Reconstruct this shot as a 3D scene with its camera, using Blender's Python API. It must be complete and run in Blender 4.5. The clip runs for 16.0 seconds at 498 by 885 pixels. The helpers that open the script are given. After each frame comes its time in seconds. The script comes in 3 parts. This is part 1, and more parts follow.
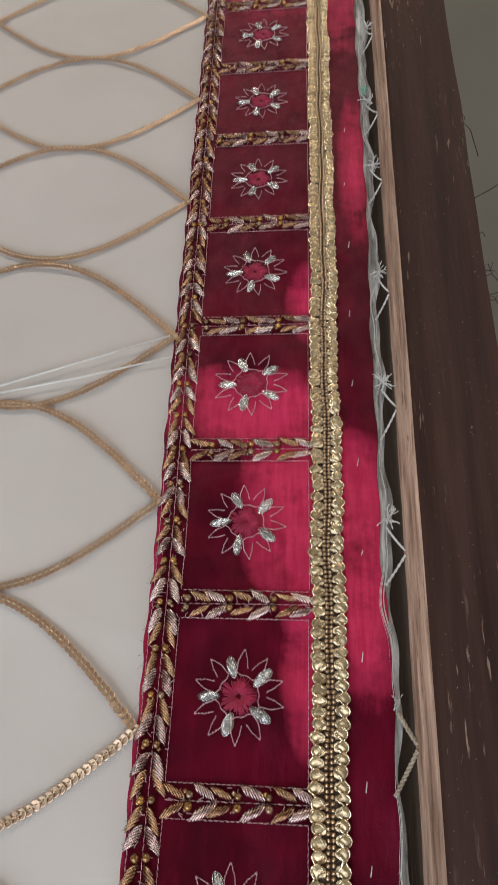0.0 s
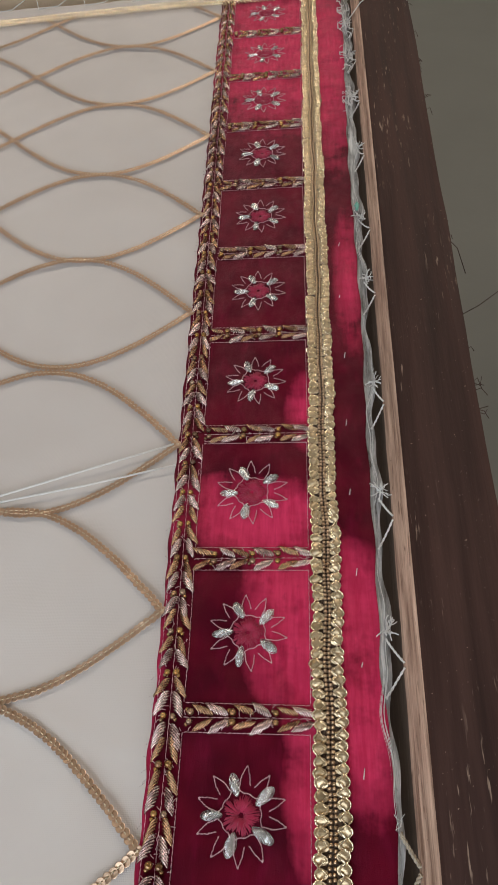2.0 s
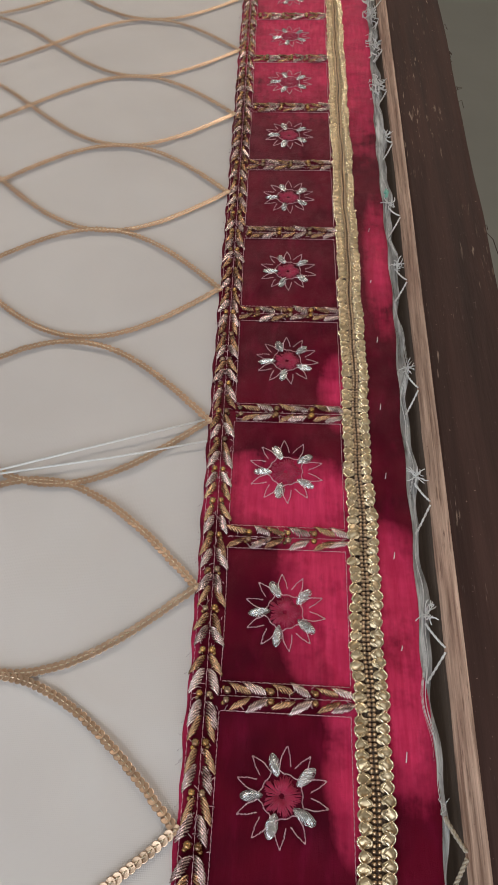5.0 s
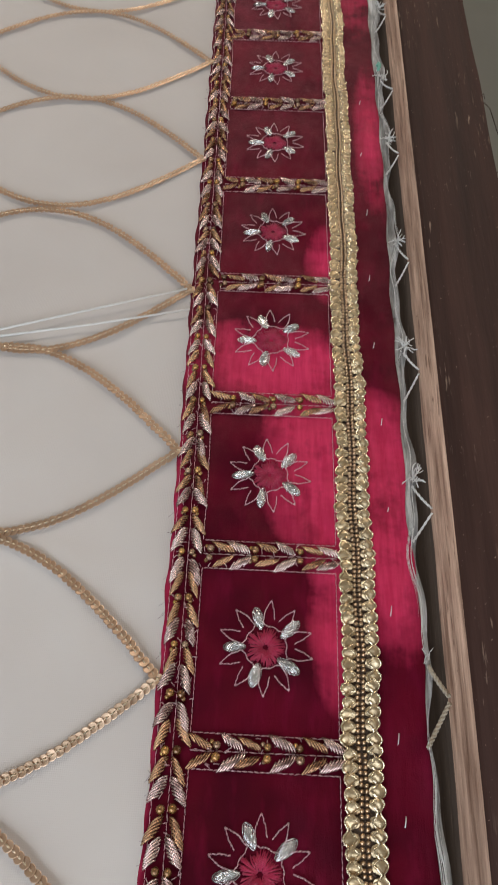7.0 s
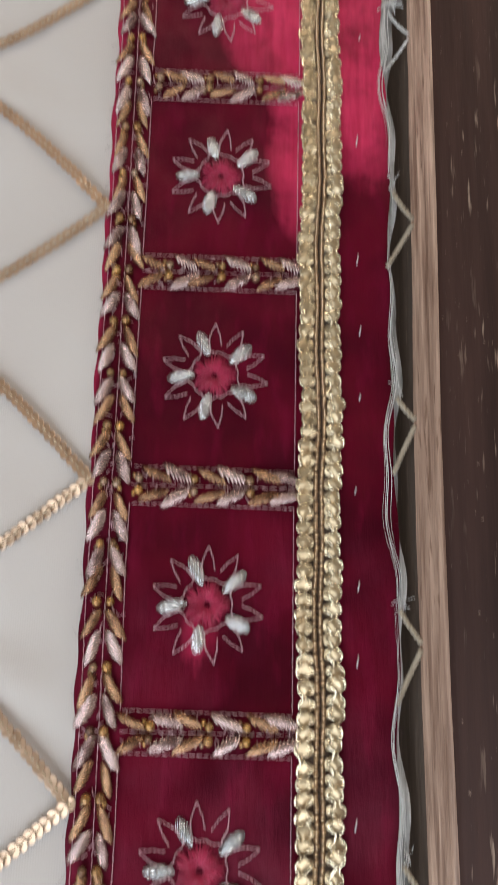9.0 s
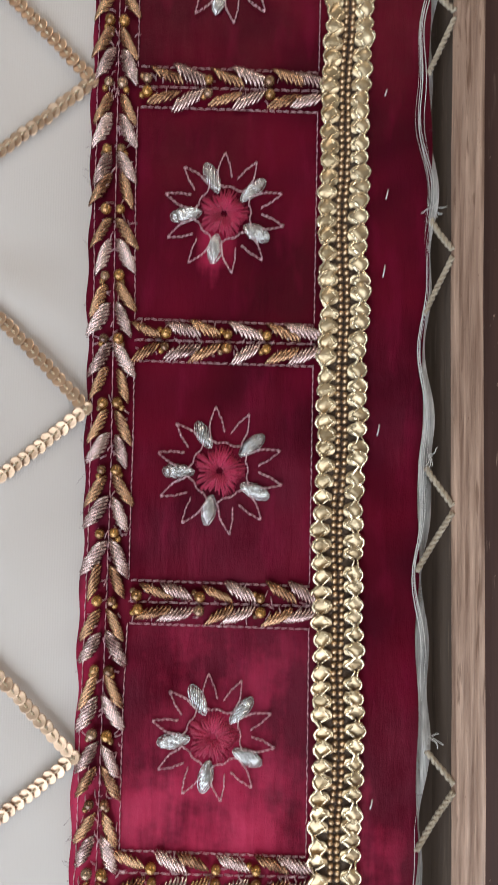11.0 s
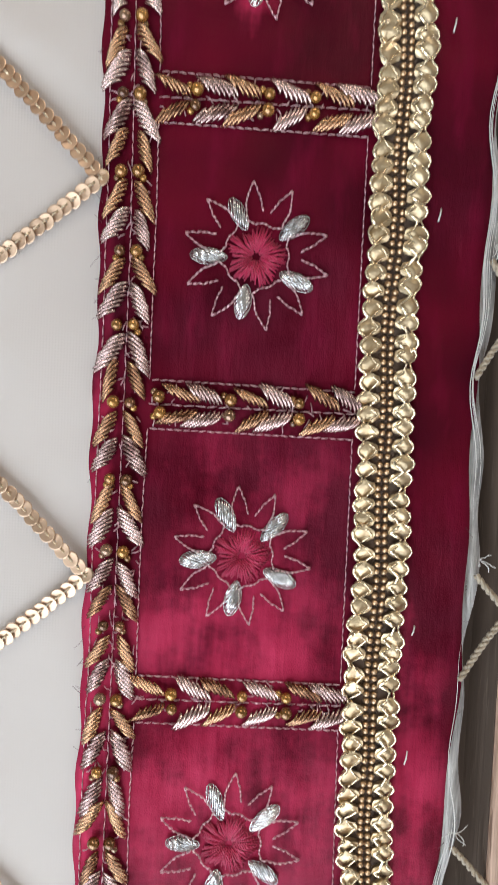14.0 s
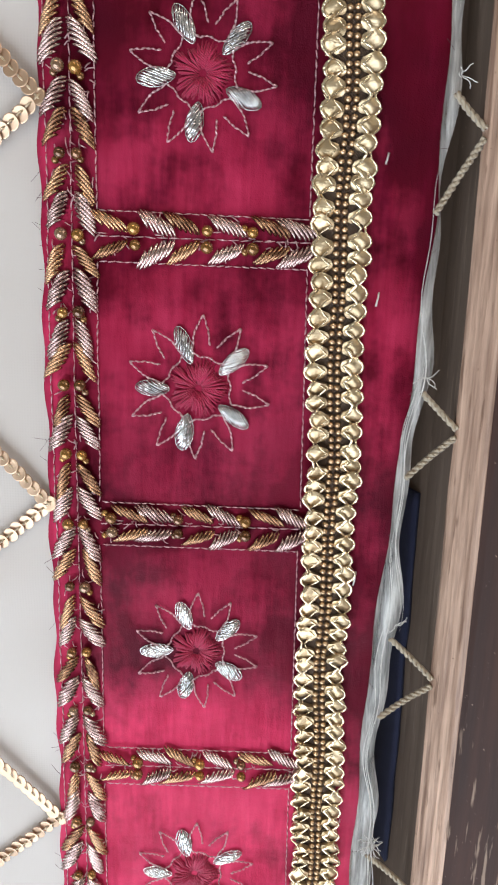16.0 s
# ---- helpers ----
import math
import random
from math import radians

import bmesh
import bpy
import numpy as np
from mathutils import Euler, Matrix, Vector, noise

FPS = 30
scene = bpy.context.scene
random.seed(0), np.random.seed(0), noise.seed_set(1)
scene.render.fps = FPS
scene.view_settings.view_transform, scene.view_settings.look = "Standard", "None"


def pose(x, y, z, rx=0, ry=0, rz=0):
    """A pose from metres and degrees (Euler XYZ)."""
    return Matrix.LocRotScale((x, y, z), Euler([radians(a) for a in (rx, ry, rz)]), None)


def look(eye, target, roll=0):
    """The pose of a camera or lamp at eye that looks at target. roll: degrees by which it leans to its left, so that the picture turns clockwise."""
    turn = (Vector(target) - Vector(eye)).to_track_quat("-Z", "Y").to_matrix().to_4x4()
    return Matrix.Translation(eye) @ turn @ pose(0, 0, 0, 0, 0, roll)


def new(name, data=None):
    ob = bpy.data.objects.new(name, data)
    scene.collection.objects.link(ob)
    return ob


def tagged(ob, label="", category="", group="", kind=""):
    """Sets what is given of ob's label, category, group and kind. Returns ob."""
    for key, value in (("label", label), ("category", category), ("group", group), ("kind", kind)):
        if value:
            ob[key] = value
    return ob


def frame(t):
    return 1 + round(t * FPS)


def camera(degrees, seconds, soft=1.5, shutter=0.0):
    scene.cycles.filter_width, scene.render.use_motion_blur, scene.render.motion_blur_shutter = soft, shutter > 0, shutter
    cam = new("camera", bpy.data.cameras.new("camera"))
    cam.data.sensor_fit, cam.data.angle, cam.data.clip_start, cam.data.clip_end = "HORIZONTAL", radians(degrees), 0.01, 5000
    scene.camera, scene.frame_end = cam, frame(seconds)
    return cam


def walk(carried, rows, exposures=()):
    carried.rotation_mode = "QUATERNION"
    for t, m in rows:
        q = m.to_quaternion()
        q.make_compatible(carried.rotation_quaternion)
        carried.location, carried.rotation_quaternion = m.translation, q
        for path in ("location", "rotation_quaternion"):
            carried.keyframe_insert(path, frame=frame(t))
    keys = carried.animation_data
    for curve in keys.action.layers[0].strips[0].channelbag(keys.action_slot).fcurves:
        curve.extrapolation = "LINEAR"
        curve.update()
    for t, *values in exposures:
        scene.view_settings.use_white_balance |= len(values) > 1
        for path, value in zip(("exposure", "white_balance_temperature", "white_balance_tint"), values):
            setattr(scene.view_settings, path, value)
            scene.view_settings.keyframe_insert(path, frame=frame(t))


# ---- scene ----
# ================= camera =================
cam = camera(37.64, 16.0, soft=1.5, shutter=0.5)
PATH = [
    (0, 0.03674, -0.04639, 0.30227, 30.579, 5.449, 2.557),
    (0.5, 0.03710, -0.04294, 0.30856, 32.269, 5.672, 2.568),
    (1, 0.03629, -0.04030, 0.31325, 33.367, 5.291, 2.582),
    (1.5, 0.03658, -0.03669, 0.31766, 34.749, 4.912, 2.529),
    (2, 0.03725, -0.03551, 0.32386, 35.857, 5.471, 2.380),
    (2.5, 0.03299, -0.03454, 0.32563, 36.353, 4.912, 2.547),
    (3, 0.02852, -0.03372, 0.32623, 36.755, 3.889, 2.896),
    (3.5, 0.02483, -0.03405, 0.32547, 36.633, 4.314, 2.949),
    (3.7, 0.02083, -0.03462, 0.32437, 36.182, 4.307, 2.889),
    (5.8, -0.00639, -0.04975, 0.30125, 35.311, -0.635, 2.714),
    (6, -0.00537, -0.05268, 0.29695, 34.424, -0.741, 2.429),
    (6.5, -0.00217, -0.06154, 0.28826, 32.085, -0.640, 2.142),
    (7, -0.00399, -0.06552, 0.28464, 31.135, -0.372, 2.358),
    (7.5, -0.00778, -0.07262, 0.27594, 27.528, -0.563, 1.837),
    (8, 0.00223, -0.09643, 0.26430, 22.905, 0.148, 2.097),
    (8.5, 0.01076, -0.11566, 0.25189, 19.169, -0.716, 1.976),
    (9, 0.01168, -0.14129, 0.23776, 13.134, -0.875, 1.511),
    (9.5, 0.01968, -0.16292, 0.23262, 9.508, 1.958, 1.138),
    (10, 0.01635, -0.18068, 0.22468, 6.647, -0.032, 0.810),
    (10.2, 0.01791, -0.18890, 0.22206, 5.763, 0.888, 0.897),
    (12.3, -0.00382, -0.23629, 0.20352, 0.460, -2.257, 2.411),
    (12.5, -0.00233, -0.23530, 0.20237, 0.627, -2.237, 2.187),
    (13, -0.00656, -0.23975, 0.19814, 0.189, -2.253, 2.846),
    (13.5, -0.00239, -0.24732, 0.19186, -0.508, -2.551, 2.714),
    (14, -0.00378, -0.25291, 0.18659, -2.917, -2.030, 2.904),
    (14.5, -0.00227, -0.26440, 0.18359, -5.257, -2.307, 2.565),
    (15, 0.01044, -0.29610, 0.18503, -8.501, -0.916, 2.253),
    (15.5, 0.01141, -0.32719, 0.18624, -12.575, 0.148, 2.115),
    (16, 0.01455, -0.33688, 0.19105, -13.269, -0.295, 1.965),
]
EXPOSURES = [(0.0, -0.37), (3.5, -0.35), (7.0, -0.35), (9.5, -0.22), (10.2, -0.30), (12.5, -0.15), (14.5, -0.10), (16.0, -0.20)]
walk(cam, [(t, pose(*p)) for t, *p in PATH], EXPOSURES)

# ================= light =================
world = bpy.data.worlds.new("world")
scene.world = world
world.use_nodes = True
wn = world.node_tree
sky = wn.nodes.new("ShaderNodeTexSky")
sky.sky_type, sky.sun_disc = "NISHITA", False
sky.sun_elevation, sky.sun_rotation = radians(35), radians(160)
wn.links.new(sky.outputs[0], wn.nodes["Background"].inputs[0])
wn.nodes["Background"].inputs[1].default_value = 0.1


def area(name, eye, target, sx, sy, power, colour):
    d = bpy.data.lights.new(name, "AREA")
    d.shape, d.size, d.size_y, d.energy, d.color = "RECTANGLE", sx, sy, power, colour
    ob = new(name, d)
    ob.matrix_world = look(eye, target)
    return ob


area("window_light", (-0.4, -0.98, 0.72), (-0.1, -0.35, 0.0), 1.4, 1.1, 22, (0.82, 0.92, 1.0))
# side fill added to brighten braid and beads; no window is known there
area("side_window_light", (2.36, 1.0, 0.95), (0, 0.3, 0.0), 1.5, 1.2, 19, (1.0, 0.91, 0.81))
# warm fill added above the far end, without any known lamp
area("ceiling_lamp", (-0.3, 1.95, 1.98), (-0.3, 1.6, 0), 1.6, 0.5, 33, (1.0, 0.885, 0.765))


# ================= materials =================
class Mat:
    """A node material under construction."""

    def __init__(self, name):
        self.m = bpy.data.materials.new(name)
        self.m.use_nodes = True
        self.t = self.m.node_tree
        self.b = self.t.nodes["Principled BSDF"]
        self.co = self.t.nodes.new("ShaderNodeTexCoord")

    def node(self, kind, **values):
        n = self.t.nodes.new(kind)
        for k, v in values.items():
            n.inputs[k].default_value = v
        return n

    def link(self, a, b):
        self.t.links.new(a, b)

    def mapped(self, scale, coord="Object"):
        n = self.node("ShaderNodeMapping", Scale=scale)
        self.link(self.co.outputs[coord], n.inputs[0])
        return n.outputs[0]

    def noise(self, scale, detail=3.0, vec=None, rough=0.55):
        n = self.node("ShaderNodeTexNoise", Scale=scale, Detail=detail, Roughness=rough)
        self.link(vec or self.co.outputs["Object"], n.inputs["Vector"])
        return n.outputs["Fac"]

    def wave(self, scale, vec=None, distortion=0.0, axis="X"):
        n = self.node("ShaderNodeTexWave", Scale=scale, Distortion=distortion)
        n.bands_direction = axis
        self.link(vec or self.co.outputs["Object"], n.inputs["Vector"])
        return n.outputs["Fac"]

    def ramp(self, fac, *stops):
        n = self.t.nodes.new("ShaderNodeValToRGB")
        e = n.color_ramp.elements
        while len(e) < len(stops):
            e.new(0.5)
        for el, (p, c) in zip(e, stops):
            el.position, el.color = p, (*c, 1)
        self.link(fac, n.inputs[0])
        return n.outputs[0]

    def mix(self, fac, a, b, blend="MIX"):
        n = self.t.nodes.new("ShaderNodeMix")
        n.data_type, n.blend_type = "RGBA", blend
        for s, v in ((0, fac), (6, a), (7, b)):
            if isinstance(v, (int, float)):
                n.inputs[s].default_value = v
            elif isinstance(v, tuple):
                n.inputs[s].default_value = (*v, 1)
            else:
                self.link(v, n.inputs[s])
        return n.outputs[2]

    def random(self):
        return self.t.nodes.new("ShaderNodeObjectInfo").outputs["Random"]

    def island(self):
        return self.t.nodes.new("ShaderNodeNewGeometry").outputs["Random Per Island"]

    def bump(self, height, strength, distance):
        n = self.node("ShaderNodeBump", Strength=strength, Distance=distance)
        self.link(height, n.inputs["Height"])
        if self.b.inputs["Normal"].links:
            self.link(self.b.inputs["Normal"].links[0].from_socket, n.inputs["Normal"])
        self.link(n.outputs[0], self.b.inputs["Normal"])

    def set(self, **values):
        for k, v in values.items():
            s = self.b.inputs[k.replace("_", " ")]
            if isinstance(v, (int, float)):
                s.default_value = v
            elif isinstance(v, tuple):
                s.default_value = (*v, 1)
            else:
                self.link(v, s)
        return self


def make_velvet():
    k = Mat("crimson_velvet")
    lay = k.noise(26.0, 2.0, k.mapped((1.0, 1.25, 1.0)))
    rub = k.noise(90.0, 3.0, k.mapped((1.6, 0.5, 1.0)))
    streak = k.noise(420.0, 4.0, k.mapped((1.0, 0.10, 1.0)), 0.6)
    folds = k.noise(48.0, 4.0, k.mapped((0.65, 1.1, 1.0)), 0.65)
    base = k.ramp(lay, (0.36, (0.031, 0.0005, 0.0045)), (0.66, (0.082, 0.0014, 0.0095)))
    base = k.mix(k.ramp(rub, (0.52, (0, 0, 0)), (0.72, (0.55, 0.55, 0.55))), base, (0.115, 0.003, 0.020))
    # brushed pile, with its sheen painted in as brighter base colour
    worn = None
    for x, y, sx, sy, amount in BRUSHED_SHEEN:
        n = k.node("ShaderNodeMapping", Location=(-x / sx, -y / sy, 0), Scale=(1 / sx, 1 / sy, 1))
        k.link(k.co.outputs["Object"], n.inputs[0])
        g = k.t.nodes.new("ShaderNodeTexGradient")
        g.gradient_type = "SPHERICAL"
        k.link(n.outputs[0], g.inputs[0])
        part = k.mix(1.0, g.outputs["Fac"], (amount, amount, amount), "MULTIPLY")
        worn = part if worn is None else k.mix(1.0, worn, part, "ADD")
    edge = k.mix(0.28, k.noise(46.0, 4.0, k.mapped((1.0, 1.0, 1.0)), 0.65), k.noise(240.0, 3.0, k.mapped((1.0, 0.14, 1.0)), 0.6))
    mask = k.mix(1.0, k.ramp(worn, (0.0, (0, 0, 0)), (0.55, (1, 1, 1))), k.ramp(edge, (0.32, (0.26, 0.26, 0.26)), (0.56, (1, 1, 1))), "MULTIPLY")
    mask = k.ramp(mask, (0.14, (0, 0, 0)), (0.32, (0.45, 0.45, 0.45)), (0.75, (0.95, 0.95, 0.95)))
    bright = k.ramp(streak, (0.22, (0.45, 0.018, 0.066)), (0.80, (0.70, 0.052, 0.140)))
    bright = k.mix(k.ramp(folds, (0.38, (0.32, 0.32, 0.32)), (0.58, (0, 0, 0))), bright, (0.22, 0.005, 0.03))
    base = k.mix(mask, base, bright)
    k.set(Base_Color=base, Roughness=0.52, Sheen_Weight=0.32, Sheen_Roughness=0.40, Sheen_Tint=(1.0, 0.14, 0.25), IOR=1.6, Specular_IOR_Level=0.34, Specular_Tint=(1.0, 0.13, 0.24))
    # the pile leans towards the near end, unevenly
    lean = k.node("ShaderNodeTexNoise", Scale=30.0, Detail=3.0, Roughness=0.6)
    k.link(k.mapped((1.2, 0.8, 1.0)), lean.inputs["Vector"])
    way = k.node("ShaderNodeVectorMath")
    way.operation = "MULTIPLY_ADD"
    way.inputs[1].default_value, way.inputs[2].default_value = (1.1, 1.6, 0.0), (-0.55, -0.85, 1.0)
    k.link(lean.outputs["Color"], way.inputs[0])
    unit = k.node("ShaderNodeVectorMath")
    unit.operation = "NORMALIZE"
    k.link(way.outputs[0], unit.inputs[0])
    k.link(unit.outputs[0], k.b.inputs["Normal"])
    k.bump(rub, 0.35, 0.0020)
    k.bump(streak, 0.18, 0.0010)
    k.bump(folds, 0.25, 0.0016)
    k.bump(k.noise(2600.0, 2.0), 0.35, 0.0004)
    return k.m


# brushed pile plus painted sheen, at the near end and left rim too
BRUSHED_SHEEN = (
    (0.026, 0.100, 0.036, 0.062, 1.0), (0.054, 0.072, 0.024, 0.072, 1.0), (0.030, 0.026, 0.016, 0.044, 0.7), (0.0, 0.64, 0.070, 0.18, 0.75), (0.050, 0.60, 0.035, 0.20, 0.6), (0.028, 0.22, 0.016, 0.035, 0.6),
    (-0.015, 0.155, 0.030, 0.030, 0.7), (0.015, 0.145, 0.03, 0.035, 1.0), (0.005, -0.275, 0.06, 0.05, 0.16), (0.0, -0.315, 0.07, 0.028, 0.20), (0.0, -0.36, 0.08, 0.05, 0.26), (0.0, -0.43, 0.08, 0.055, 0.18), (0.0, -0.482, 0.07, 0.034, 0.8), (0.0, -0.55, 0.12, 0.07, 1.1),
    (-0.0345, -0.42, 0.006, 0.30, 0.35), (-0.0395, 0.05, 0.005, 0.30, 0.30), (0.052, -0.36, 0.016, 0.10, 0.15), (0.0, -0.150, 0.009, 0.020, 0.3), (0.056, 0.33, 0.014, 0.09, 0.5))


def make_cloth():
    k = Mat("pale_grey_organza")
    soft = k.noise(7.0, 3.0)
    base = k.ramp(soft, (0.35, (0.52, 0.473, 0.447)), (0.7, (0.58, 0.532, 0.505)))
    weave = k.mix(0.5, k.wave(420.0), k.wave(420.0, axis="Y"))
    k.set(Base_Color=base, Roughness=0.62, Sheen_Weight=0.2, Specular_IOR_Level=0.3)
    k.bump(weave, 0.15, 0.0002)
    k.bump(k.noise(22.0, 2.0), 0.25, 0.004)
    return k.m


def make_sheer():
    k = Mat("sheer_white_organza")
    f = k.noise(110.0, 5.0, k.mapped((3.5, 0.35, 1.0)), 0.65)
    k.set(Base_Color=k.ramp(f, (0.35, (0.54, 0.54, 0.53)), (0.7, (0.90, 0.90, 0.89))), Roughness=0.5, Alpha=k.ramp(f, (0.38, (0.36,) * 3), (0.64, (0.86,) * 3)), Sheen_Weight=0.3)
    k.bump(f, 0.5, 0.002)
    return k.m


def make_metal(name, dark, light, rough, coil, bump):
    """Metal-wrapped thread: fine turns across, worn colour."""
    k = Mat(name)
    worn = k.noise(420.0, 3.0)
    tint = k.mix(k.random(), dark, light)
    base = k.mix(k.ramp(worn, (0.4, (0, 0, 0)), (0.7, (1, 1, 1))), tint, light)
    k.set(Base_Color=base, Roughness=rough, Metallic=0.9)
    if coil:
        k.bump(k.wave(coil, axis="Y"), bump, 0.0002)
    k.bump(worn, 0.25, 0.0003)
    return k.m


def make_foil():
    k = Mat("gold_foil_braid")
    worn = k.noise(330.0, 3.0)
    rnd = k.mix(0.5, k.random(), k.island())
    base = k.mix(rnd, (0.84, 0.68, 0.45), (0.98, 0.86, 0.64))
    base = k.mix(k.ramp(worn, (0.45, (0, 0, 0)), (0.75, (0.7, 0.7, 0.7))), base, (0.74, 0.65, 0.50))
    k.set(Base_Color=base, Roughness=k.ramp(worn, (0.3, (0.14,) * 3), (0.7, (0.26,) * 3)), Metallic=0.9)
    k.bump(k.noise(380.0, 2.0, k.mapped((1.0, 2.0, 1.0))), 0.5, 0.0008)
    return k.m


def make_dull_foil():
    k = Mat("dull_gold_foil_tape")
    worn = k.noise(260.0, 4.0)
    base = k.mix(k.mix(0.5, k.random(), k.island()), (0.46, 0.34, 0.20), (0.76, 0.60, 0.39))
    base = k.mix(k.ramp(worn, (0.45, (0, 0, 0)), (0.75, (0.7, 0.7, 0.7))), base, (0.50, 0.41, 0.29))
    k.set(Base_Color=base, Roughness=k.ramp(worn, (0.3, (0.30,) * 3), (0.7, (0.48,) * 3)), Metallic=0.9)
    k.bump(k.noise(420.0, 3.0, k.mapped((1.0, 2.0, 1.0))), 0.32, 0.0008)
    return k.m


def make_sequin():
    k = Mat("gold_sequin")
    rnd = k.mix(0.5, k.random(), k.island())
    base = k.mix(rnd, (0.56, 0.385, 0.265), (0.70, 0.49, 0.345))
    k.set(Base_Color=base, Roughness=0.40, Metallic=0.82)
    k.bump(k.noise(500.0, 2.0), 0.10, 0.0003)
    return k.m


def make_bead():
    k = Mat("amber_glass_bead")
    base = k.ramp(k.random(), (0.0, (0.10, 0.030, 0.010)), (0.55, (0.50, 0.24, 0.045)), (0.8, (0.24, 0.10, 0.04)), (1.0, (0.36, 0.22, 0.14)))
    k.set(Base_Color=base, Roughness=0.06, Metallic=0.5, Transmission_Weight=0.3, Coat_Weight=1.0, Coat_Roughness=0.03, IOR=1.6)
    return k.m


def make_thread(name, a, b, rough=0.6, turns=900.0, metal=0.0, sheen=0.2):
    k = Mat(name)
    k.set(Base_Color=k.mix(k.noise(300.0, 2.0), a, b), Roughness=rough, Metallic=metal, Sheen_Weight=sheen)
    k.bump(k.wave(turns, distortion=1.5, axis="DIAGONAL"), 0.5, 0.0004)
    return k.m


def make_wood(name, dark, light, scratch, rough, fine=95.0, shine=0.3, worn=0.0):
    """Stained wood: long grain, blotches, and scratches gathered in clusters."""
    k = Mat(name)
    grain = k.noise(fine, 6.0, k.mapped((1.0, 0.045, 1.0)), 0.65)
    blot = k.noise(9.0, 4.0, k.mapped((1.0, 0.4, 1.0)))
    base = k.ramp(grain, (0.32, dark), (0.72, light))
    base = k.mix(k.ramp(blot, (0.35, (0, 0, 0)), (0.75, (0.55, 0.55, 0.55))), base, tuple(0.55 * v for v in dark))
    nicks = k.noise(560.0, 3.0, k.mapped((1.0, 0.10, 1.0)), 0.55)
    dust = k.noise(800.0, 2.0)
    marks = k.ramp(nicks, (0.62, (0, 0, 0)), (0.69, (0.75, 0.75, 0.75)))
    if worn:
        cluster = k.noise(26.0, 2.0, k.mapped((1.0, 0.42, 1.0)))
        marks = k.mix(1.0, marks, k.ramp(cluster, (0.52, (0, 0, 0)), (0.62, (worn,) * 3)), "MULTIPLY")
    base = k.mix(marks, base, scratch)
    base = k.mix(k.ramp(dust, (0.72, (0, 0, 0)), (0.77, (0.8, 0.8, 0.8))), base, scratch)
    k.set(Base_Color=base, Roughness=k.ramp(grain, (0.3, (rough,) * 3), (0.8, (rough + 0.2,) * 3)), Specular_IOR_Level=shine)
    k.bump(grain, 0.5, 0.0012)
    k.bump(nicks, 0.3, 0.0008)
    return k.m


def make_plain(name, a, b, scale, rough):
    k = Mat(name)
    k.set(Base_Color=k.mix(k.noise(scale, 5.0), a, b), Roughness=rough)
    k.bump(k.noise(scale * 9, 3.0), 0.3, 0.002)
    return k.m


VELVET, CLOTH, SHEER = make_velvet(), make_cloth(), make_sheer()
# the rose tint paints the crimson velvet's reflection into the silver
SILVER_LEAF = make_metal("silver_bullion_wire", (0.25, 0.145, 0.135), (0.72, 0.545, 0.52), 0.15, 900.0, 0.35)
GOLD_LEAF = make_metal("antique_gold_bullion_wire", (0.19, 0.088, 0.052), (0.58, 0.35, 0.215), 0.15, 900.0, 0.35)
SILVER_PETAL = make_metal("silver_satin_stitch", (0.40, 0.39, 0.39), (0.92, 0.91, 0.91), 0.20, 0.0, 0.0)
CORE_GOLD = make_metal("dull_gold_cord", (0.38, 0.24, 0.14), (0.70, 0.50, 0.32), 0.28, 0.0, 0.0)
FOIL, DULL_FOIL, SEQUIN, BEAD = make_foil(), make_dull_foil(), make_sequin(), make_bead()
BRAID_GROUND = make_thread("brown_braid_ground", (0.035, 0.018, 0.010), (0.09, 0.05, 0.028), 0.7)
ROSE_THREAD = make_thread("rose_silver_chain_stitch", (0.56, 0.28, 0.33), (0.78, 0.56, 0.58), 0.36, 900.0, 0.5)
CRIMSON_THREAD = make_thread("crimson_silk_thread", (0.27, 0.004, 0.034), (0.50, 0.014, 0.082), 0.42, sheen=0.1)
WHITE_THREAD = make_thread("white_cotton_thread", (0.66, 0.65, 0.63), (0.82, 0.81, 0.79))
NAVY = make_plain("navy_cotton", (0.006, 0.008, 0.03), (0.014, 0.018, 0.055), 300.0, 0.9)
MINT = make_thread("mint_green_thread", (0.15, 0.42, 0.32), (0.25, 0.55, 0.42))
PALE_GOLD = make_thread("pale_gold_sewing_thread", (0.62, 0.50, 0.34), (0.80, 0.68, 0.50), 0.3, 900.0, 0.6)
CORD = make_thread("beige_twisted_cord", (0.30, 0.24, 0.17), (0.50, 0.42, 0.32), 0.8, 420.0)
FUZZ = make_thread("dark_maroon_fibre", (0.05, 0.012, 0.02), (0.10, 0.02, 0.035), 0.8)
DARK_WOOD = make_wood("dark_stained_wood", (0.030, 0.0128, 0.0098), (0.084, 0.040, 0.031), (0.34, 0.24, 0.18), 0.55, 120.0, 0.22, 1.0)
RAW_WOOD = make_wood("worn_raw_wood_edge", (0.20, 0.11, 0.075), (0.80, 0.55, 0.415), (0.15, 0.08, 0.05), 0.42, 430.0, 0.5)
SIDE_WOOD = make_wood("grey_brown_side_wood", (0.105, 0.074, 0.058), (0.19, 0.14, 0.112), (0.2, 0.15, 0.12), 0.75, 95.0, 0.15)
END_WOOD = make_plain("pale_brown_end_wood", (0.46, 0.31, 0.19), (0.70, 0.53, 0.38), 30.0, 0.6)
FLOOR = make_plain("grey_concrete", (0.13, 0.13, 0.115), (0.19, 0.19, 0.17), 2.5, 0.75)
WALL = make_plain("limewashed_wall", (0.55, 0.53, 0.48), (0.64, 0.62, 0.57), 1.5, 0.85)


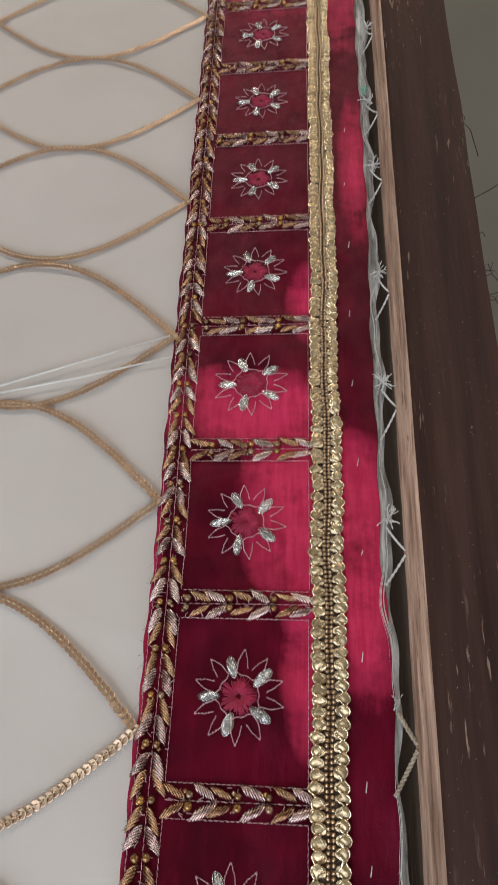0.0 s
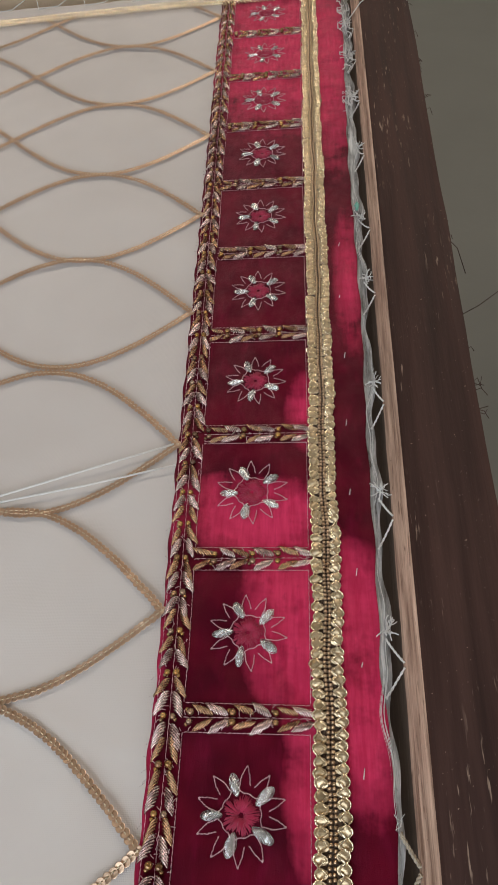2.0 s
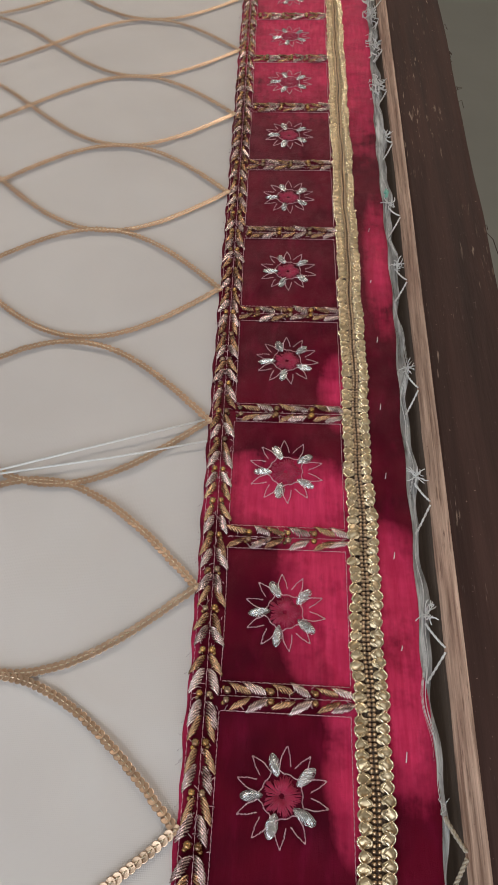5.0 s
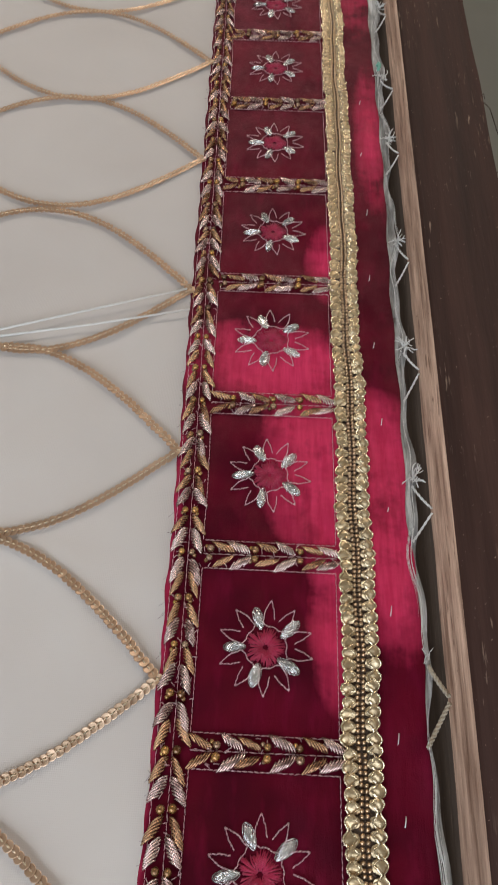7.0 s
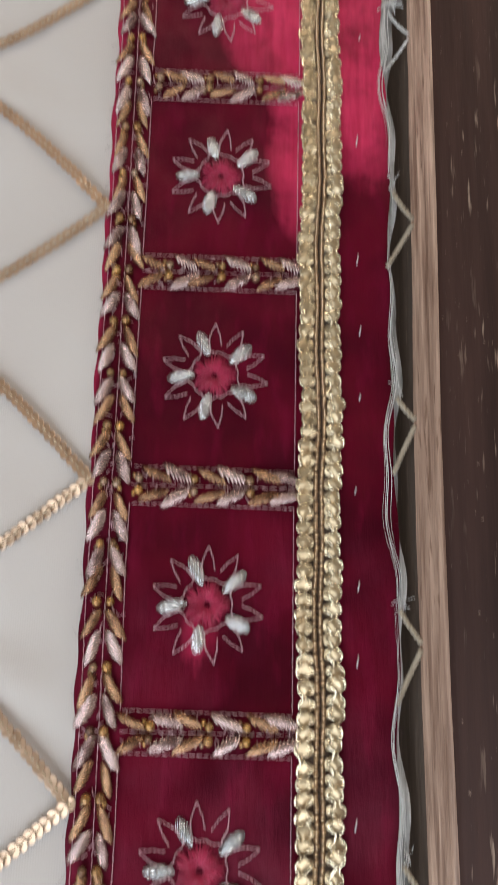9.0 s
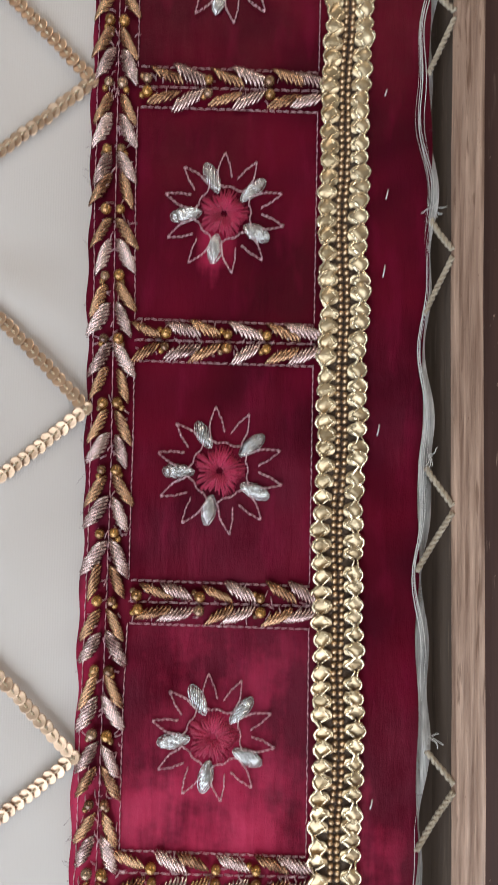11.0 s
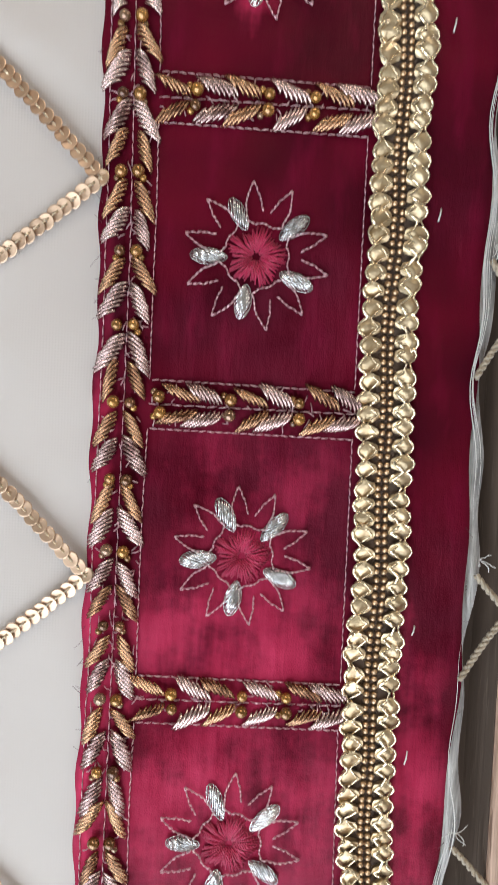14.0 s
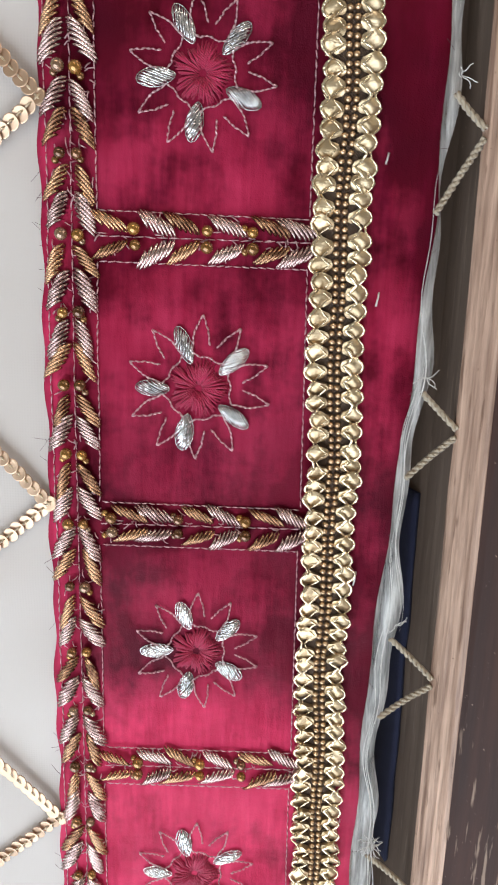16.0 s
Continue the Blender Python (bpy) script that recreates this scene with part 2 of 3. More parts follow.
# ================= helpers =================
def mesh_of(name, verts, faces, material, smooth=True):
    me = bpy.data.meshes.new(name)
    me.from_pydata([tuple(map(float, v)) for v in verts], [], faces)
    me.materials.append(material)
    if smooth:
        me.polygons.foreach_set("use_smooth", [True] * len(me.polygons))
    me.update()
    return me


def put(name, me, parent=None, m=None, label=""):
    ob = new(name, me)
    if parent:
        ob.parent = parent
    if m is not None:
        ob.matrix_basis = m
    return tagged(ob, label) if label else ob


class Soup:
    """Gathers many small solids into one mesh."""

    def __init__(self):
        self.v, self.f = [], []

    def add(self, verts, faces):
        n = len(self.v)
        self.v += [tuple(v) for v in verts]
        self.f += [tuple(i + n for i in f) for f in faces]

    def tube(self, pts, radius, sides=6, close=False):
        self.add(*tube(pts, radius, sides))

    def mesh(self, name, material, smooth=True):
        return mesh_of(name, self.v, self.f, material, smooth)


def tube(pts, radius, sides=6):
    """A round tube along points; radius is a number or one for each point."""
    pts = [Vector(p) for p in pts]
    rad = radius if hasattr(radius, "__len__") else [radius] * len(pts)
    v, f = [], []
    for i, p in enumerate(pts):
        d = (pts[min(i + 1, len(pts) - 1)] - pts[max(i - 1, 0)]).normalized()
        side = d.cross(Vector((0, 0, 1)))
        side = side.normalized() if side.length > 1e-4 else Vector((1, 0, 0))
        up = side.cross(d)
        for j in range(sides):
            a = 2 * math.pi * j / sides
            v.append(p + rad[i] * (math.cos(a) * side + math.sin(a) * up))
    for i in range(len(pts) - 1):
        for j in range(sides):
            a, b = i * sides + j, i * sides + (j + 1) % sides
            f.append((a, b, b + sides, a + sides))
    f.append(tuple(range(sides))[::-1])
    f.append(tuple(range((len(pts) - 1) * sides, len(pts) * sides)))
    return v, f


def dome(rx, ry, h, rings=4, sides=12, z=0.0, power=0.5):
    """A rounded button lying on z."""
    v, f = [], []
    for i in range(rings):
        s = 1 - i / rings
        zz = z + h * (1 - s ** 2) ** power
        v += [(rx * s * math.cos(2 * math.pi * j / sides), ry * s * math.sin(2 * math.pi * j / sides), zz) for j in range(sides)]
    v.append((0, 0, z + h))
    for i in range(rings - 1):
        for j in range(sides):
            a, b = i * sides + j, i * sides + (j + 1) % sides
            f.append((a, b, b + sides, a + sides))
    top, last = len(v) - 1, (rings - 1) * sides
    f += [(last + j, last + (j + 1) % sides, top) for j in range(sides)]
    f.append(tuple(range(sides))[::-1])
    return v, f


def ball(r, rings=8, sides=12, z=0.0):
    v, f = [(0, 0, z - r)], []
    for i in range(1, rings):
        a = math.pi * i / rings
        v += [(r * math.sin(a) * math.cos(2 * math.pi * j / sides), r * math.sin(a) * math.sin(2 * math.pi * j / sides), z - r * math.cos(a)) for j in range(sides)]
    v.append((0, 0, z + r))
    for j in range(sides):
        f.append((0, 1 + (j + 1) % sides, 1 + j))
        f.append((len(v) - 1, len(v) - 1 - sides + j, len(v) - 1 - sides + (j + 1) % sides))
    for i in range(rings - 2):
        for j in range(sides):
            a, b = 1 + i * sides + j, 1 + i * sides + (j + 1) % sides
            f.append((a, b, b + sides, a + sides))
    return v, f


def moved(shape, m):
    return [m @ Vector(v) for v in shape[0]], shape[1]


def thing(name, label, category, group="", kind=""):
    return tagged(new(name), label, category, group, kind)


# ================= plan of the work =================
Y0, Y1 = -0.60, 0.744
PITCH = 0.0762
ROWS = range(-8, 10)


def bar_y(i):
    return -0.0249 + PITCH * i


def x_left(y):
    return np.interp(y, (-0.6, -0.51, -0.37, -0.22, -0.12, 0.0, 0.07, 0.20, 0.29, 0.47, 0.65, 0.75), (-0.036, -0.0362, -0.037, -0.0365, -0.0383, -0.0395, -0.0402, -0.043, -0.0445, -0.0478, -0.0510, -0.052))


def x_stitch(y):
    return x_left(y) + 0.0138


def x_right(y):
    return np.interp(y, (-0.6, -0.51, -0.40, -0.33, -0.22, -0.10, 0.0, 0.1, 0.2, 0.29, 0.47, 0.65, 0.75), (0.0348, 0.0338, 0.0322, 0.0310, 0.0302, 0.0298, 0.0298, 0.0297, 0.0288, 0.0285, 0.0265, 0.0250, 0.0245))


def x_edge(y):
    return np.interp(y, (-0.6, -0.51, -0.45, -0.40, -0.37, -0.32, -0.26, -0.21, -0.13, -0.07, 0.0, 0.03, 0.07, 0.13, 0.2, 0.29, 0.41, 0.46, 0.64, 0.75), (0.052, 0.0535, 0.054, 0.057, 0.059, 0.062, 0.061, 0.061, 0.0635, 0.062, 0.062, 0.063, 0.060, 0.061, 0.0605, 0.062, 0.0607, 0.060, 0.0625, 0.063))


def x_sheer(y):
    return np.interp(y, (-0.6, -0.51, -0.45, -0.40, -0.37, -0.32, -0.2, 0.0, 0.75), (0.0585, 0.0595, 0.0605, 0.0618, 0.0630, 0.0645, 0.0644, 0.0644, 0.0695)) + 0.0012 * math.sin(y * 83) + 0.0008 * math.sin(y * 190 + 1)


CREASES = ((-0.065, -0.160, -0.5, 0.035, 0.0016), (-0.075, -0.245, 0.25, 0.03, 0.0009), (-0.09, 0.05, -0.3, 0.05, 0.0008), (-0.055, -0.43, 0.7, 0.02, 0.0014))


def sheet(name, y0, y1, steps, across, left, right, z, thick, material, wave=0.0):
    """A strip of cloth between two edges, with thickness."""
    v, f = [], []
    for i in range(steps + 1):
        y = y0 + (y1 - y0) * i / steps
        a, b = left(y), right(y)
        for j in range(across + 1):
            x = a + (b - a) * j / across
            zz = z + wave * (noise.noise((x * 45, y * 30, 3.0)) + 0.4 * noise.noise((x * 130, y * 90, 8.0)))
            if material is CLOTH:
                for cx, cy, ang, ln, h in CREASES:
                    du = (x - cx) * math.cos(ang) + (y - cy) * math.sin(ang)
                    dv = -(x - cx) * math.sin(ang) + (y - cy) * math.cos(ang)
                    zz += h * math.exp(-((dv / 0.0055) ** 2) - (du / ln) ** 2)
            v.append((x, y, zz))
    n = across + 1
    for i in range(steps):
        for j in range(across):
            a = i * n + j
            f.append((a, a + 1, a + 1 + n, a + n))
    me = mesh_of(name, v, f, material)
    bm = bmesh.new()
    bm.from_mesh(me)
    top = list(bm.faces)
    rim = bmesh.ops.extrude_edge_only(bm, edges=[e for e in bm.edges if e.is_boundary])
    bmesh.ops.translate(bm, vec=(0, 0, -thick), verts=[g for g in rim["geom"] if isinstance(g, bmesh.types.BMVert)])
    bmesh.ops.recalc_face_normals(bm, faces=bm.faces)
    if top[0].normal.z < 0:
        bmesh.ops.reverse_faces(bm, faces=bm.faces)
    bm.to_mesh(me)
    bm.free()
    return me


# ================= room =================
def box_mesh(name, lo, hi, material):
    (a, b, c), (d, e, g) = lo, hi
    v = [(a, b, c), (d, b, c), (d, e, c), (a, e, c), (a, b, g), (d, b, g), (d, e, g), (a, e, g)]
    return mesh_of(name, v, [(3, 2, 1, 0), (4, 5, 6, 7), (0, 1, 5, 4), (1, 2, 6, 5), (2, 3, 7, 6), (3, 0, 4, 7)], material, False)


FZ, CZ, H, S, N = -0.62, 2.05, 2.4, 1.02, 3.0
tagged(put("floor", box_mesh("floor", (-H, -S, FZ - 0.1), (H, N, FZ), FLOOR)), "grey concrete floor under the frame", "floor", kind="structure")
tagged(put("ceiling", box_mesh("ceiling", (-H - 0.15, -S - 0.15, CZ), (H + 0.15, N + 0.15, CZ + 0.1), WALL)), "plain limewashed ceiling", "ceiling", kind="structure")


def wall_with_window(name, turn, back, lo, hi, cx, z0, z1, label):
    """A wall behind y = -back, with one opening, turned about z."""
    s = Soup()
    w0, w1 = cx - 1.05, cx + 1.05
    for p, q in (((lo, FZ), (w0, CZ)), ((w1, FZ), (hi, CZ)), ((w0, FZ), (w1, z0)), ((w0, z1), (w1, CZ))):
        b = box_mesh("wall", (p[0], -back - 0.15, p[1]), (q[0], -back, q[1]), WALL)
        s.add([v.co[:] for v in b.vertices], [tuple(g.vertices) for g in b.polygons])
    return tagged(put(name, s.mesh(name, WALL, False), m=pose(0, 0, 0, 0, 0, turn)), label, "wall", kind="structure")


wall_with_window("wall_south", 0, S, -H, H, -0.4, 0.08, 1.4, "unseen limewashed wall with an open window")
# unseen wall; its opening is added to go with the side fill
wall_with_window("wall_east", 90, H, -S, N, 1.0, 0.25, 1.65, "unseen limewashed wall with an open window")
tagged(put("wall_north", box_mesh("wall_north", (-H, N, FZ), (H, N + 0.15, CZ), WALL)), "plain limewashed wall", "wall", kind="structure")
tagged(put("wall_west", box_mesh("wall_west", (-H - 0.15, -S, FZ), (-H, N, CZ), WALL)), "plain limewashed wall", "wall", kind="structure")


# ================= cloth =================
cloth = put("organza_cloth", sheet("organza_cloth", -0.75, 0.757, 300, 110, lambda y: -0.62, lambda y: x_left(y) + 0.02, -0.0016, 0.0006, CLOTH, 0.0012))
tagged(cloth, "pale grey organza stretched on an embroidery frame", "cloth")

sheer = put("sheer_edging", sheet("sheer_edging", -0.75, 0.757, 420, 6, lambda y: x_right(y) + 0.004, x_sheer, -0.0022, 0.0004, SHEER, 0.0022))
tagged(sheer, "crumpled sheer white organza edge beside the velvet", "cloth")

# ================= velvet border =================
border = thing("velvet_border", "crimson velvet border with metal thread embroidery", "embroidered border")
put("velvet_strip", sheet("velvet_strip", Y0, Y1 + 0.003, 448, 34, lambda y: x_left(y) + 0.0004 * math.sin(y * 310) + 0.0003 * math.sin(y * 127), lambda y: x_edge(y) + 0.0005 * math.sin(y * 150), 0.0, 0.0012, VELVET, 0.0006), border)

fuzz = Soup()
rng = random.Random(5)
for n in range(190):
    y = rng.uniform(Y0, Y1)
    left = rng.random() < 0.7
    x = x_left(y) if left else x_edge(y)
    d = -1 if left else 1
    ln = rng.choice((0.0012, 0.0016, 0.002, 0.0022, 0.003)) if rng.random() < 0.985 else 0.005
    dy = rng.uniform(-1, 1)
    a = Vector((x - d * 0.0005, y, -0.0002))
    b = a + Vector((d * ln * 0.45, dy * ln * 0.7, 0.0004))
    c = a + Vector((d * ln * 0.9, dy * ln * 1.3, 0.0003))
    fuzz.tube([a, b, c], 0.00006, 3)
tagged(put("frayed_edge", fuzz.mesh("frayed_edge", FUZZ), border, label="dark frayed fibres"), kind="stuff")


def dashes(soup, pts, pitch=0.0021, r=0.00019, rng=random.Random(2)):
    """Chain stitches along a line of points."""
    pts = [Vector(p) for p in pts]
    for a, b in zip(pts, pts[1:]):
        n = max(1, round((b - a).length / pitch))
        d = (b - a) / n
        side = Vector((-d.y, d.x, 0)).normalized()
        for i in range(n):
            o = side * rng.uniform(-0.00018, 0.00018)
            p, q = a + d * (i + 0.06) + o, a + d * (i + 0.94) - o
            m = (p + q) / 2 + Vector((0, 0, r * 1.3))
            soup.tube([p, m, q], [r * 0.5, r * rng.uniform(0.9, 1.25), r * 0.6], 5)


def leaf_mesh(name, material, seed, mirror):
    """An almond leaf of slanting bullion coils, its tip inwards and towards +y, meeting its twin at x = 0."""
    rg = random.Random(seed)
    s = Soup()
    if material is SILVER_LEAF:
        count, a, b, d, long = 7, Vector((0.0040, -0.0040)), Vector((0.0022, 0.0034)), Vector((-0.82, 0.57)), 0.0031
    else:
        count, a, b, d, long = 6, Vector((0.0040, -0.0037)), Vector((0.0022, 0.0032)), Vector((-0.76, 0.65)), 0.0030
    for i in range(count):
        u = (i + 0.5) / count
        c = a.lerp(b, u)
        half = long * math.sin(math.pi * (0.20 + 0.62 * u)) ** 0.8 * rg.uniform(0.92, 1.08)
        r = 0.00043 * rg.uniform(0.85, 1.12)
        lift = rg.uniform(0.0009, 0.0014)
        pts, rad = [], []
        for k in range(11):
            w = k / 10 * 2 - 1
            q = c + d * half * w
            pts.append((mirror * q.x, q.y - 0.0004 * w * w, 0.0004 + lift * (1 - w * w)))
            rad.append(r * (1.0 - 0.5 * abs(w) ** 3) * (1.07 if k % 2 else 0.93))
        s.tube(pts, rad, 6)
    stem = [(mirror * (0.0056 - 0.0050 * k / 5), -0.0042 + 0.0074 * k / 5, 0.0003) for k in range(6)]
    s.tube(stem, 0.00016, 4)
    return s.mesh(name, material)


LEAVES = {(mt, mi): [leaf_mesh("leaf", SILVER_LEAF if mt == "s" else GOLD_LEAF, 11 * n + 3, mi) for n in range(3)] for mt in "sg" for mi in (-1, 1)}


def bead_mesh(r):
    s = Soup()
    s.add(*ball(r, 8, 12, r * 0.85))
    return s.mesh("bead", BEAD)


BEADS = [bead_mesh(0.0015), bead_mesh(0.0017), bead_mesh(0.0010)]


def leaf_pair(parent, x, y, turn, metal, rg, spread=1.0, size=1.0):
    for mi in (-1, 1):
        m = pose(x, y, 0.0001, 0, 0, turn + rg.uniform(-9, 9)) @ pose(rg.uniform(-0.0003, 0.0003), rg.uniform(-0.0004, 0.0004), 0) @ Matrix.Diagonal((spread * rg.uniform(0.90, 1.12), size * rg.uniform(0.96, 1.16), rg.uniform(0.9, 1.25), 1))
        put("leaf", rg.choice(LEAVES[(metal, mi)]), parent, m)


def bead_pair(parent, x, y, turn, rg, gap=0.0021):
    for d in (-1, 1):
        o = Matrix.Rotation(radians(turn), 2) @ Vector((d * gap, rg.uniform(-0.0003, 0.0003)))
        put("bead", rg.choice(BEADS[:2]), parent, pose(x + o.x, y + o.y, 0.0003))
        if rg.random() < 0.75:
            o = Matrix.Rotation(radians(turn), 2) @ Vector((d * (gap + rg.uniform(0.0008, 0.0012)), -0.0016 + rg.uniform(-0.0004, 0.0004)))
            put("bead", BEADS[2], parent, pose(x + o.x, y + o.y, 0.0001))


def embroidery_row(i):
    """The cross bar below one cell, the vine beside the cell, and the stitched outlines."""
    rg = random.Random(100 + i)
    y0, y1 = bar_y(i), bar_y(i + 1)
    half = 0.0062
    s = Soup()
    z = 0.0004
    yt = min(y1 - half, Y1 - 0.012)
    line = [(x_stitch(y0 + half) + 0.0006, y0 + half, z), (x_right(y0 + half) - 0.0006, y0 + half - 0.0006, z)]
    dashes(s, line)
    dashes(s, [(x_right(y0 + half) - 0.0006 + rg.uniform(-0.0003, 0.0003), y0 + half, z), (x_right(yt) - 0.0008, yt, z)])
    dashes(s, [(x_stitch(y) + rg.uniform(-0.0003, 0.0003), y, z) for y in np.linspace(y0 + half, yt, 4)])
    dashes(s, [(x_stitch(yt) + 0.0006, yt, z), (x_right(yt) - 0.0006, yt - 0.0004, z)])
    dashes(s, [(x_left(y) + 0.0017 + rg.uniform(-0.0002, 0.0002), y, z) for y in np.linspace(y0, min(y1, Y1), 5)], 0.0026)
    dashes(s, [(x_left(y) + 0.0077, y, z) for y in np.linspace(y0, min(y1, Y1), 3)], 0.003)
    dashes(s, [(x_stitch(y0), y0, z), (x_right(y0), y0, z)], 0.003)
    for n in range(90):
        if rg.random() < 0.6:
            yy = rg.uniform(y0, min(y1, Y1 - 0.01))
            c = Vector((x_left(yy) + 0.0077 + rg.uniform(-0.0052, 0.0058), yy, 0.0004))
        else:
            c = Vector((rg.uniform(x_stitch(y0), x_right(y0)), y0 + rg.uniform(-0.0052, 0.0052), 0.0004))
        a = rg.uniform(0, 6.28)
        d = Vector((math.cos(a), math.sin(a), 0)) * rg.uniform(0.0006, 0.0013)
        s.tube([c - d, c + Vector((0, 0, rg.uniform(0.0004, 0.0012))), c + d], 0.00016, 4)
    row = put("cell_outline", s.mesh("cell_outline", ROSE_THREAD), border, label="rose silver chain stitch outline")
    # vine: groups of beads, gold leaves, silver leaves
    step = PITCH / 4
    for g in range(4):
        y = y0 + step * (g + rg.uniform(-0.03, 0.03))
        if y > Y1 - 0.012:
            break
        cx = x_left(y) + 0.0073
        bead_pair(row, cx, y, 0, rg)
        a, b = ("s", "g") if (g + i) % 3 else ("g", "s")
        leaf_pair(row, cx, y + 0.0064, 0, a, rg, 1.12, 1.08)
        if y + 0.013 < Y1 - 0.008:
            leaf_pair(row, x_left(y + 0.013) + 0.0073, y + 0.0128, 0, b, rg, 1.12, 1.08)
    # cross bar, pointing away from the vine
    xa, xb = x_stitch(y0) + 0.0006, x_right(y0) + 0.0006
    pattern = "BLLBLLBLL" if i % 2 else "LBLLBLBLL"
    widths = [0.0050 if c == "B" else 0.0066 for c in pattern]
    k = (xb - xa) / sum(widths)
    x, turn = xa, 0
    for c, w in zip(pattern, widths):
        mid = x + w * k / 2
        if c == "B":
            bead_pair(row, mid, y0, -90, rg, 0.0020)
        else:
            turn += 1
            leaf_pair(row, mid, y0, -90, "sg"[turn % 2], rg, 1.04, 1.06)
        x += w * k
    return row


def petal_shape(seed):
    """A padded satin-stitch petal, pointed towards the flower's middle, along +y."""
    rg = random.Random(seed)
    s = Soup()
    s.add(*dome(0.0017, 0.0040, 0.0003, 4, 14))
    d, o = Vector((0.42, 0.907)), Vector((-0.907, 0.42))
    for i in range(10):
        c = o * 0.0031 * ((i + 0.5 + rg.uniform(-0.2, 0.2)) / 10 * 2 - 1)
        # chord of the petal's ellipse along d
        ea, eb = 0.0023, 0.0050
        p = (d.x / ea) ** 2 + (d.y / eb) ** 2
        q = c.x * d.x / ea ** 2 + c.y * d.y / eb ** 2
        w = (c.x / ea) ** 2 + (c.y / eb) ** 2 - 1
        root = q * q - p * w
        if root <= 0:
            continue
        lo, hi = (-q - math.sqrt(root)) / p, (-q + math.sqrt(root)) / p
        mid, r = rg.uniform(0.3, 0.7), 0.00022 * rg.uniform(0.7, 1.35)
        for u0, u1 in ((0.0, mid + 0.08), (mid - 0.06, 1.0)):
            pts = []
            for k in range(5):
                u = u0 + (u1 - u0) * k / 4
                g = c + d * (lo + (hi - lo) * u)
                full = max(0.0, 1 - (g.x / ea) ** 2 - (g.y / eb) ** 2)
                pts.append((g.x * (1 - 0.25 * max(0, -g.y / eb)), g.y, 0.0002 + 0.0010 * math.sqrt(full) - 0.0002 * abs(k - 2) / 2 + rg.uniform(-0.0002, 0.0002)))
            s.tube(pts, r, 5)
    ring = [(0.0024 * math.cos(q) * (1 - 0.25 * max(0, -math.sin(q))), 0.0051 * math.sin(q), 0.0003) for q in np.linspace(0, 2 * math.pi, 17)]
    s.tube(ring, 0.00014, 4)
    return s.mesh("petal", SILVER_PETAL)


PETALS = [petal_shape(n) for n in range(3)]


def outline_shape():
    """Two stitched outline petals joined at their feet, along +y."""
    s = Soup()
    rg = random.Random(9)
    for sgn in (-1, 1):
        a = radians(15.5 * sgn)
        tip = Vector((-math.sin(a) * 0.0187, math.cos(a) * 0.0187, 0.0004))
        inner = Vector((-math.sin(a) * 0.0034, 0.0112, 0.0004))
        outer = Vector((-math.sin(radians(27 * sgn)) * 0.0100, math.cos(radians(27 * sgn)) * 0.0092, 0.0004))
        bulge = Vector((-math.sin(radians(21 * sgn)) * 0.0150, math.cos(radians(21 * sgn)) * 0.0135, 0.0004))
        foot = Vector((0, 0.0084, 0.0004))
        mid = (inner + tip) / 2 + Vector((math.sin(a) * 0.0016, 0, 0))
        dashes(s, [inner, mid, tip], 0.0014, 0.00027, rg)
        dashes(s, [tip, tip.lerp(bulge, 0.5) + (bulge - mid) * 0.10, bulge + (bulge - mid) * 0.10, bulge.lerp(outer, 0.6), outer, (outer + foot) / 2 + Vector((0, -0.0006, 0)), foot], 0.0014, 0.00027, rg)
    return s.mesh("petal_outline", ROSE_THREAD)


OUTLINE = outline_shape()


def flower_centre():
    s = Soup()
    rg = random.Random(4)
    n = 96
    for i in range(n):
        a = 2 * math.pi * i / n + rg.uniform(-0.07, 0.07)
        reach = 1 + 0.15 * math.cos(5 * (a - radians(74))) + rg.uniform(-0.10, 0.08)
        r0, r1 = 0.0014 * rg.uniform(0.6, 1.5), 0.0069 * reach
        d = Vector((math.cos(a), math.sin(a), 0))
        bend = Vector((-d.y, d.x, 0)) * rg.uniform(-0.0004, 0.0004)
        z = rg.uniform(0.0004, 0.0008)
        pts = [d * r0 + Vector((0, 0, 0.0002)), d * (r0 * 0.5 + r1 * 0.5) + bend + Vector((0, 0, z)), d * r1 + Vector((0, 0, 0.0001))]
        s.tube(pts, [0.00020, 0.00030, 0.00018], 5)
    return s.mesh("flower", CRIMSON_THREAD)


CENTRE = flower_centre()


def flower(i):
    rg = random.Random(300 + i)
    y = bar_y(i) + PITCH / 2 + 0.0003
    x = (x_stitch(y) + x_right(y)) / 2 - 0.0010
    top = min(1.0, (Y1 - 0.012 - (bar_y(i) + 0.0062)) / (PITCH - 0.0124))
    if top < 0.9:
        y = bar_y(i) + 0.0062 + top * (PITCH - 0.0124) / 2
    k = rg.uniform(0.96, 1.04) * (1 if top > 0.9 else 0.9)
    f = put("flower", CENTRE, border, pose(x, y, 0.0002, 0, 0, rg.uniform(-5, 5)) @ Matrix.Diagonal((k, k, 1, 1)), "crimson silk flower with silver petals")
    for n in range(5):
        a = 110 - 72 * n + rg.uniform(-3, 3)
        d = 0.0116 * rg.uniform(0.97, 1.04)
        put("petal", rg.choice(PETALS), f, pose(d * math.cos(radians(a)), d * math.sin(radians(a)), 0.0002, 0, 0, a - 90 + rg.uniform(-8, 8)) @ Matrix.Diagonal((rg.uniform(0.82, 1.0), rg.uniform(0.86, 0.98), 1, 1)), "silver satin-stitched petal")
        put("petal_outline", OUTLINE, f, pose(0, 0, 0.0001, 0, 0, a - 90 - 36 + rg.uniform(-3, 3)))


# ================= gold braid =================
STEP = 0.0045


